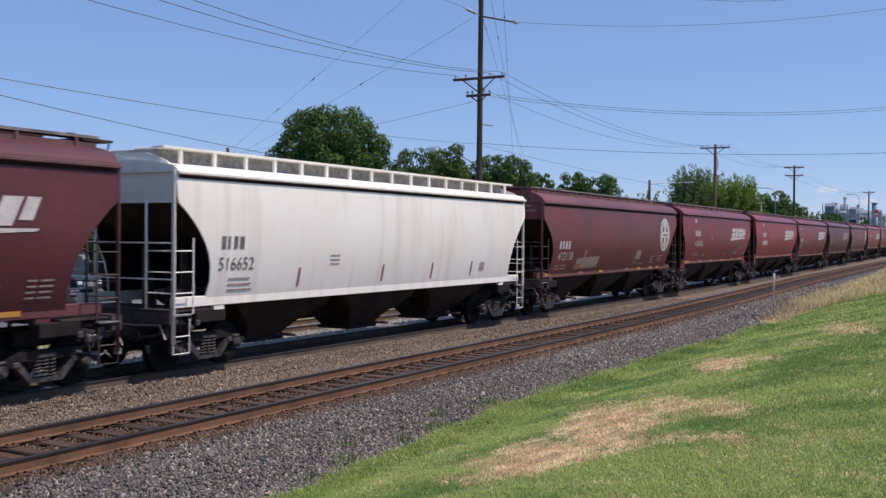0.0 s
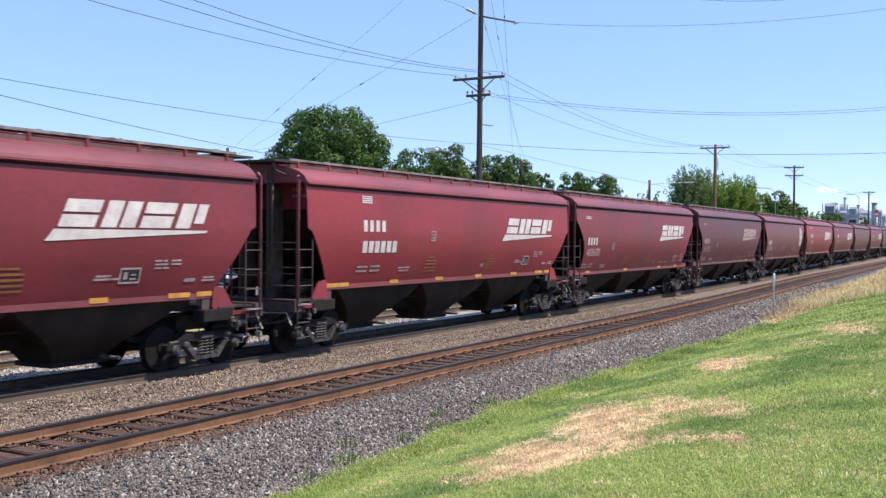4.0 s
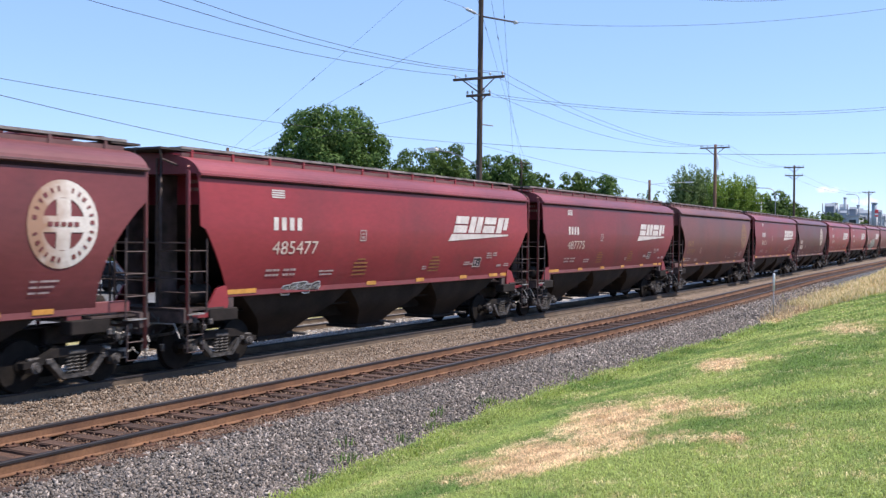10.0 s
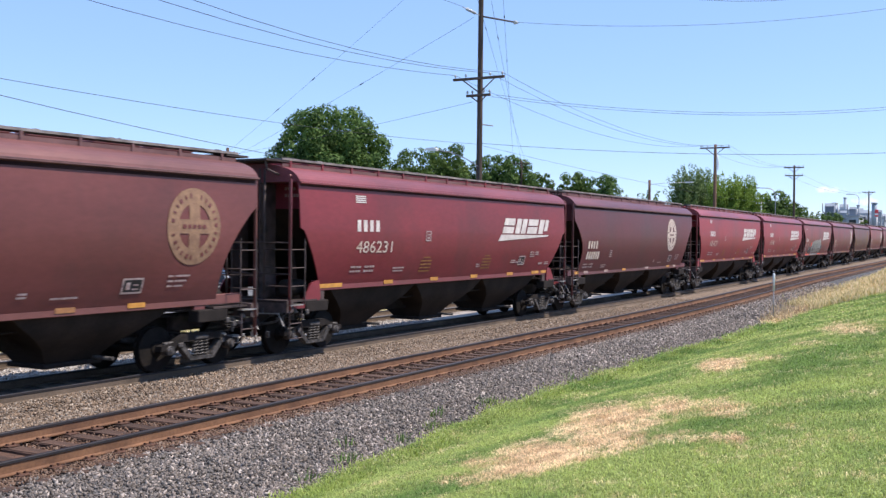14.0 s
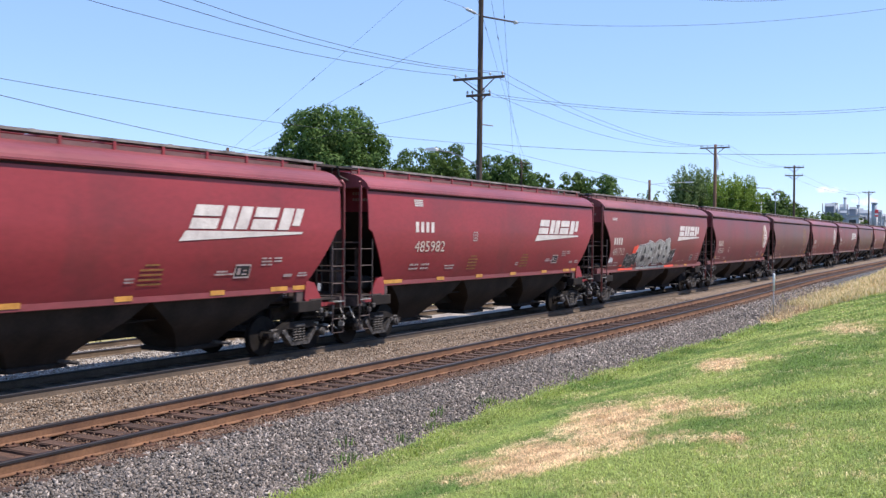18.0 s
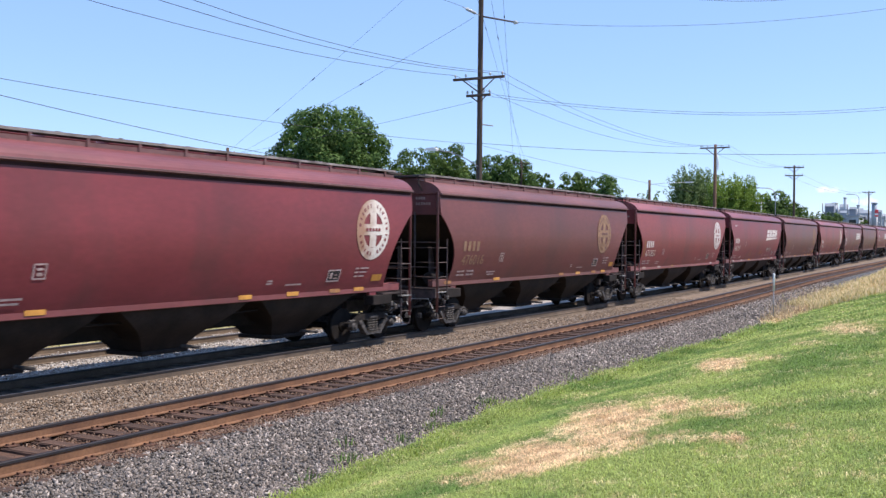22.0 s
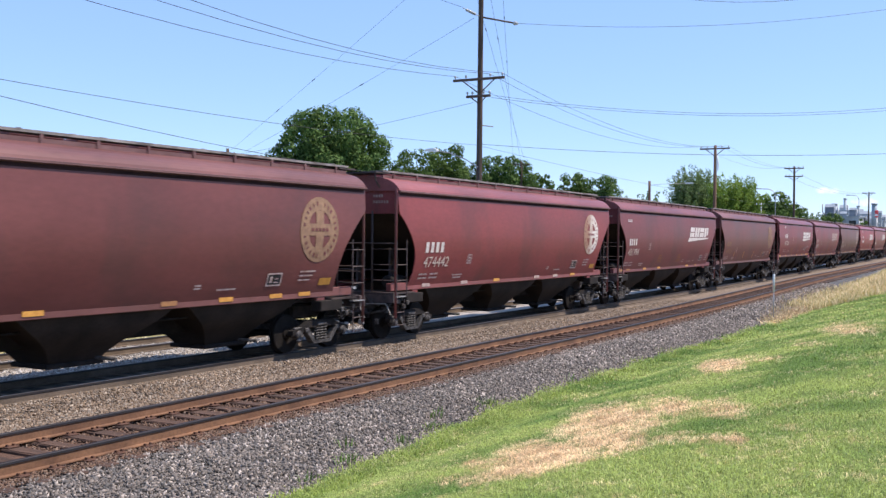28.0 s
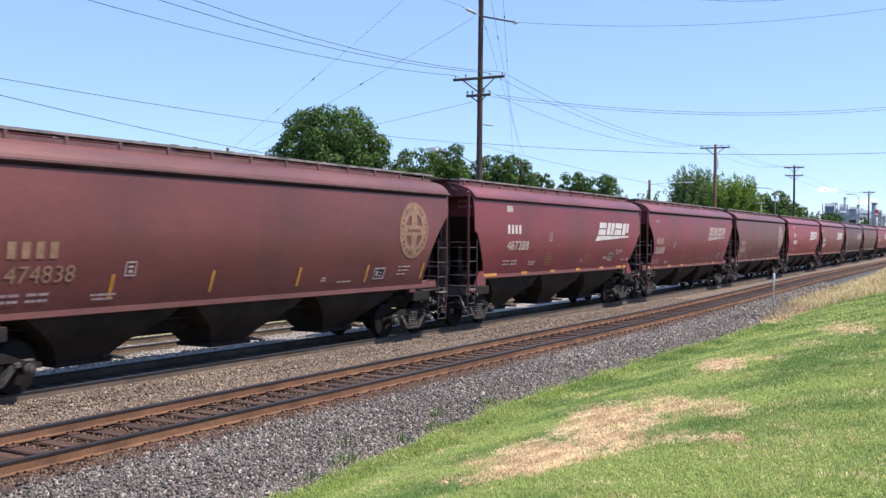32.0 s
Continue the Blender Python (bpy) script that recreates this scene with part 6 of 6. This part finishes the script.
for x, y, paint_, words, tall in YARD_CARS:
    parked_car(x, y, -90 + (x * 7 % 9) - 4, paint_, words + " parked nose-on to the tracks", tall)
HEDGE = islands("dark_hedge_leaves", [(0.02, 0.036, 0.012), (0.035, 0.06, 0.018), (0.05, 0.08, 0.026)], 0.6, 0.2, 0.12)


def hedge(x0, x1, y, h):
    """An added, clipped run of shrubs behind the yard: stems under a ragged leaf mass."""
    rng = np.random.default_rng(int(x0))
    t = thing("hedge", "added dense dark green hedge screening the view behind the yard", "hedge", "hedges")
    z = float(land(x0, y))
    stems = B()
    for u in np.arange(x0 + 0.5, x1, 1.5):
        tube(stems, [(u, y, z - 0.1), (u + 0.1, y, z + h * 0.5), (u, y + 0.1, z + h * 0.85)], [0.06, 0.05, 0.02], 5)
    part("stems", stems, BARK, t)
    n = int((x1 - x0) * 5)
    c = np.stack([rng.uniform(x0, x1, n), y + rng.uniform(-0.5, 0.5, n), z + h * rng.uniform(0.08, 0.95, n) ** 0.8], -1)
    v, f = leaf_cloud(c, rng.uniform(0.45, 0.75, n), n * 90, 0.14, rng)
    bulk("foliage", v, f, HEDGE, t)


# unseen hedge, added as a dark screen before the pale shop
for x0, x1 in ((22.0, 37.0), (37.3, 52.0), (52.3, 66.0), (66.3, 78.0)):
    hedge(x0, x1, 66.5, 3.4)
t = thing("shop_building", "long pale flat-roofed shop building behind the yard", "building")
part("wall", box(B(), 40, 98, 78, 92, -0.6, 4.6), WALL_WHITE, t)
part("roof", box(B(), 39.6, 98.4, 77.6, 92.4, 4.6, 5.0), WALL_GREY, t)
for k in range(9):
    w = part("window", box(B(), 43 + k * 6, 46.4 + k * 6, 77.9, 77.99, 0.8, 2.8), STEEL_POST, t, "steel window frame")
    part("pane", box(B(), 43.12 + k * 6, 46.28 + k * 6, 77.86, 77.895, 0.92, 2.68), GLASS_DARK, w, "dark glass pane")


# ---- loose stones and grass ----
LAWN_EDGE = ([4, 8, 12, 17, 29, 32, 38, 44, 60], [7.1, 7.35, 7.6, 8.2, 8.15, 7.75, 7.85, 8.1, 8.2])


def stones(name, label, x0, x1, w0, w1, per_m2, size, material, seed, lift=0.0):
    rng = np.random.default_rng(seed)
    n = int((x1 - x0) * (w1 - w0) * per_m2)
    x = rng.uniform(x0, x1, n)
    w = rng.uniform(w0, w1, n)
    if w0 < 8.0:
        keep = w > np.interp(x, *LAWN_EDGE) - 0.06
        x, w = x[keep], w[keep]
        n = len(x)
    y = w + veer(x)
    z = land(x, y) + lift + rng.uniform(-0.2, 0.35, n) * size
    base = np.array([(1, 0, 0), (-1, 0, 0), (0, 1, 0), (0, -1, 0), (0, 0, 1), (0, 0, -1)], float)
    tri = np.array([(0, 2, 4), (2, 1, 4), (1, 3, 4), (3, 0, 4), (2, 0, 5), (1, 2, 5), (3, 1, 5), (0, 3, 5)])
    v = base[None] * rng.uniform(0.55, 1.25, (n, 6, 1)) + rng.normal(size=(n, 6, 3)) * 0.22
    v = v * np.array([1.4, 1.0, 0.62]) * (size * np.minimum(rng.lognormal(0, 0.38, n), 1.7) * 0.56)[:, None, None]
    a, b = rng.uniform(0, 6.283, n), rng.uniform(0, 6.283, n)
    ca, sa, cb, sb = np.cos(a), np.sin(a), np.cos(b), np.sin(b)
    v = np.stack([v[..., 0] * ca[:, None] - v[..., 1] * sa[:, None], v[..., 0] * sa[:, None] + v[..., 1] * ca[:, None], v[..., 2]], -1)
    v = np.stack([v[..., 0], v[..., 1] * cb[:, None] - v[..., 2] * sb[:, None], v[..., 1] * sb[:, None] + v[..., 2] * cb[:, None]], -1)
    v += np.stack([x, y, z], -1)[:, None]
    f = tri[None] + (np.arange(n) * 6)[:, None, None]
    tagged(bulk(name, v.reshape(-1, 3), f.reshape(-1, 3), material), label, "ballast", kind="stuff")


BASALT = "crushed grey basalt ballast on the track shoulder"
stones("ballast", BASALT, 4, 16, 7.0, 9.62, 1700, 0.038, STONE, 1, 0.004)
stones("ballast", BASALT, 16, 22, 7.4, 9.62, 1350, 0.042, STONE, 11, 0.004)
stones("ballast", BASALT, 5, 30, 9.5, 9.92, 1100, 0.038, STONE, 12, 0.022)
stones("ballast", BASALT, 22, 38, 7.4, 9.9, 800, 0.052, STONE, 2, 0.004)
stones("ballast", BASALT, 38, 66, 7.7, 9.9, 300, 0.075, STONE, 3, 0.004)
TAN = "dusty tan ballast between the two tracks"
stones("ballast", TAN, 9, 26, 12.2, 14.5, 900, 0.04, STONE_TAN, 4)
stones("ballast", TAN, 26, 50, 12.2, 14.5, 300, 0.046, STONE_TAN, 5)
RUSTY = islands("rust_stained_stones", [(0.05, 0.028, 0.019), (0.11, 0.062, 0.041), (0.17, 0.1, 0.064), (0.19, 0.135, 0.1)], 0.95)
stones("ballast", "rust-stained stones between the wooden ties", 9, 26, 10.3, 12.3, 420, 0.036, RUSTY, 6, 0.012)
stones("ballast", "rust-dusted stones heaped against the tie ends", 5, 24, 9.82, 10.18, 1500, 0.032, RUSTY, 8, 0.04)
stones("ballast", "rust-dusted stones heaped against the tie ends", 24, 60, 9.82, 10.18, 420, 0.045, RUSTY, 9, 0.035)
stones("ballast", "dusty tan stones against the main track ties", 9, 34, 14.1, 15.06, 1000, 0.036, STONE_TAN, 10, 0.025)
SIDE = islands("pale_siding_stones", [(0.16, 0.14, 0.12), (0.27, 0.24, 0.21), (0.38, 0.345, 0.31), (0.5, 0.46, 0.42)], 0.9)
stones("ballast", "pale stones along the siding track", 13, 34, 18.3, 23.1, 200, 0.05, SIDE, 7)


def blades(name, label, category, x, w, height, width, lean, material, rng, sink=0.01):
    """Single blades of grass, each a narrow bent leaf."""
    n = len(x)
    y = w + veer(x)
    z = land(x, y) - sink
    a = rng.uniform(0, 6.283, n)
    d = np.stack([np.cos(a), np.sin(a), np.zeros(n)], -1)
    side = np.stack([-np.sin(a), np.cos(a), np.zeros(n)], -1) * (width * 0.5)[:, None]
    root = np.stack([x, y, z], -1)
    up = np.array([0, 0, 1.0])
    mid = root + d * (lean * height * 0.3)[:, None] + up * (height * 0.6)[:, None]
    tip = root + d * (lean * height)[:, None] + up * (height * (1 - 0.4 * lean))[:, None]
    v = np.stack([root - side, root + side, mid + side * 0.7, tip, mid - side * 0.7], 1).reshape(-1, 3)
    k = (np.arange(n) * 5)[:, None]
    quads, tris = k + np.array([[0, 1, 2, 4]]), k + np.array([[4, 2, 3]])
    me = bpy.data.meshes.new(name)
    me.vertices.add(n * 5)
    me.vertices.foreach_set("co", v.astype(np.float32).ravel())
    loops = np.concatenate([quads, tris], 1).astype(np.int32).ravel()
    me.loops.add(len(loops))
    me.loops.foreach_set("vertex_index", loops)
    me.polygons.add(n * 2)
    starts = (np.arange(n) * 7)[:, None] + np.array([[0, 4]])
    me.polygons.foreach_set("loop_start", starts.astype(np.int32).ravel())
    me.update(calc_edges=True)
    me.materials.append(material)
    tagged(new(name, me), label, category, kind="stuff")


def lawn_points(x0, x1, per_m2, rng):
    """Scattered over the lawn, thinning nowhere, up to the stones."""
    n = int((x1 - x0) * 9.5 * per_m2)
    x, w = rng.uniform(x0, x1, n), rng.uniform(-1.2, 8.3, n)
    edge = np.interp(x, *LAWN_EDGE) + 0.12 * np.sin(x * 3.1) + 0.08 * np.sin(x * 7.7) + rng.normal(0, 0.06, n)
    keep = (w < edge) & (w > 0.085 * x - 0.3)
    return x[keep], w[keep], (edge - w)[keep]


BROWN_GRASS = islands("brown_seeding_grass", [(0.26, 0.18, 0.11), (0.42, 0.31, 0.2), (0.55, 0.43, 0.28), (0.36, 0.36, 0.15)], 0.8, 0.3)
EDGE_GREEN = islands("fresh_edge_grass", [(0.25, 0.35, 0.06), (0.33, 0.42, 0.09), (0.43, 0.49, 0.15)], 0.7, 0.4)


def grow_lawn():
    rng = np.random.default_rng(11)
    for x0, x1, dens, wide, high in ((6.5, 12, 3600, 0.008, 0.05), (12, 18, 2300, 0.011, 0.055), (18, 30, 900, 0.018, 0.065), (30, 48.5, 260, 0.035, 0.085)):
        x, w, gap = lawn_points(x0, x1, dens, rng)
        h = high * rng.uniform(0.5, 1.4, len(x)) * (1 + 1.3 * np.clip(1 - gap / 0.45, 0, 1))
        blades("lawn_grass", "short mown lawn grass with straw-dry patches", "grass", x, w, h, wide * rng.uniform(0.7, 1.4, len(x)), rng.uniform(0.5, 1.6, len(x)), LAWN_BLADE, rng)
    n = 34000
    x = 45.8 + 80 * rng.uniform(0, 1, n) ** 1.7
    w = rng.uniform(2.6, 8.7, n)
    keep = x > 47.2 + 0.5 * np.sin(w * 1.7) + 0.3 * np.sin(w * 4.1) + rng.normal(0, 0.35, n)
    x, w = x[keep], w[keep]
    blades("tall_grass", "tall sun-bleached dry grass on the bank", "grass", x, w, rng.uniform(0.15, 0.46, len(x)), rng.uniform(0.02, 0.045, len(x)), rng.uniform(0.2, 0.9, len(x)), STRAW, rng)
    n = 7000
    x = rng.uniform(39.5, 62, n)
    w = np.interp(x, [33, 38, 44, 62], [7.55, 7.85, 8.1, 8.3]) + rng.normal(0, 1, n) * np.interp(x, [39, 43, 48], [0.18, 0.26, 0.45])
    blades("tall_grass", "dry grass fringe along the ballast edge", "grass", x, w, rng.uniform(0.08, 0.28, n), rng.uniform(0.015, 0.035, n), rng.uniform(0.3, 1.0, n), BROWN_GRASS, rng)
    # a lush strip where the mower does not reach the stones
    n = 16000
    x = 7 + 30 * rng.uniform(0, 1, n) ** 1.6
    w = np.interp(x, *LAWN_EDGE) + rng.normal(-0.06, 0.15, n) + 0.1 * np.sin(x * 2.3)
    blades("edge_grass", "fresh green grass strip along the stones", "grass", x, w, rng.uniform(0.05, 0.15, n), rng.uniform(0.008, 0.018, n), rng.uniform(0.4, 1.3, n), EDGE_GREEN, rng)
    # weeds in tufts among the stones
    cx, cw = [], []
    for px, pw in ((14.6, 8.3), (15.2, 8.6), (13.4, 8.2), (33.0, 8.0), (33.6, 8.05), (11.8, 8.1), (17.0, 8.55), (10.6, 7.9), (21.0, 8.45), (12.4, 8.55)):
        k = rng.integers(18, 46)
        cx.append(rng.normal(px, 0.13, k))
        cw.append(rng.normal(pw, 0.07, k))
    x, w = np.concatenate(cx), np.concatenate(cw)
    blades("weeds", "small fresh green weeds in the ballast", "weeds", x, w, rng.uniform(0.08, 0.24, len(x)), rng.uniform(0.01, 0.02, len(x)), rng.uniform(0.3, 1.0, len(x)), WEED, rng)
    n = 9000
    x, w = rng.uniform(14, 45, n), rng.uniform(23.2, 27, n)
    blades("verge_grass", "yellow-green rough grass beyond the siding", "grass", x, w, rng.uniform(0.08, 0.28, n), rng.uniform(0.02, 0.05, n), rng.uniform(0.3, 1.0, n), STRAW, rng)


grow_lawn()


motions()
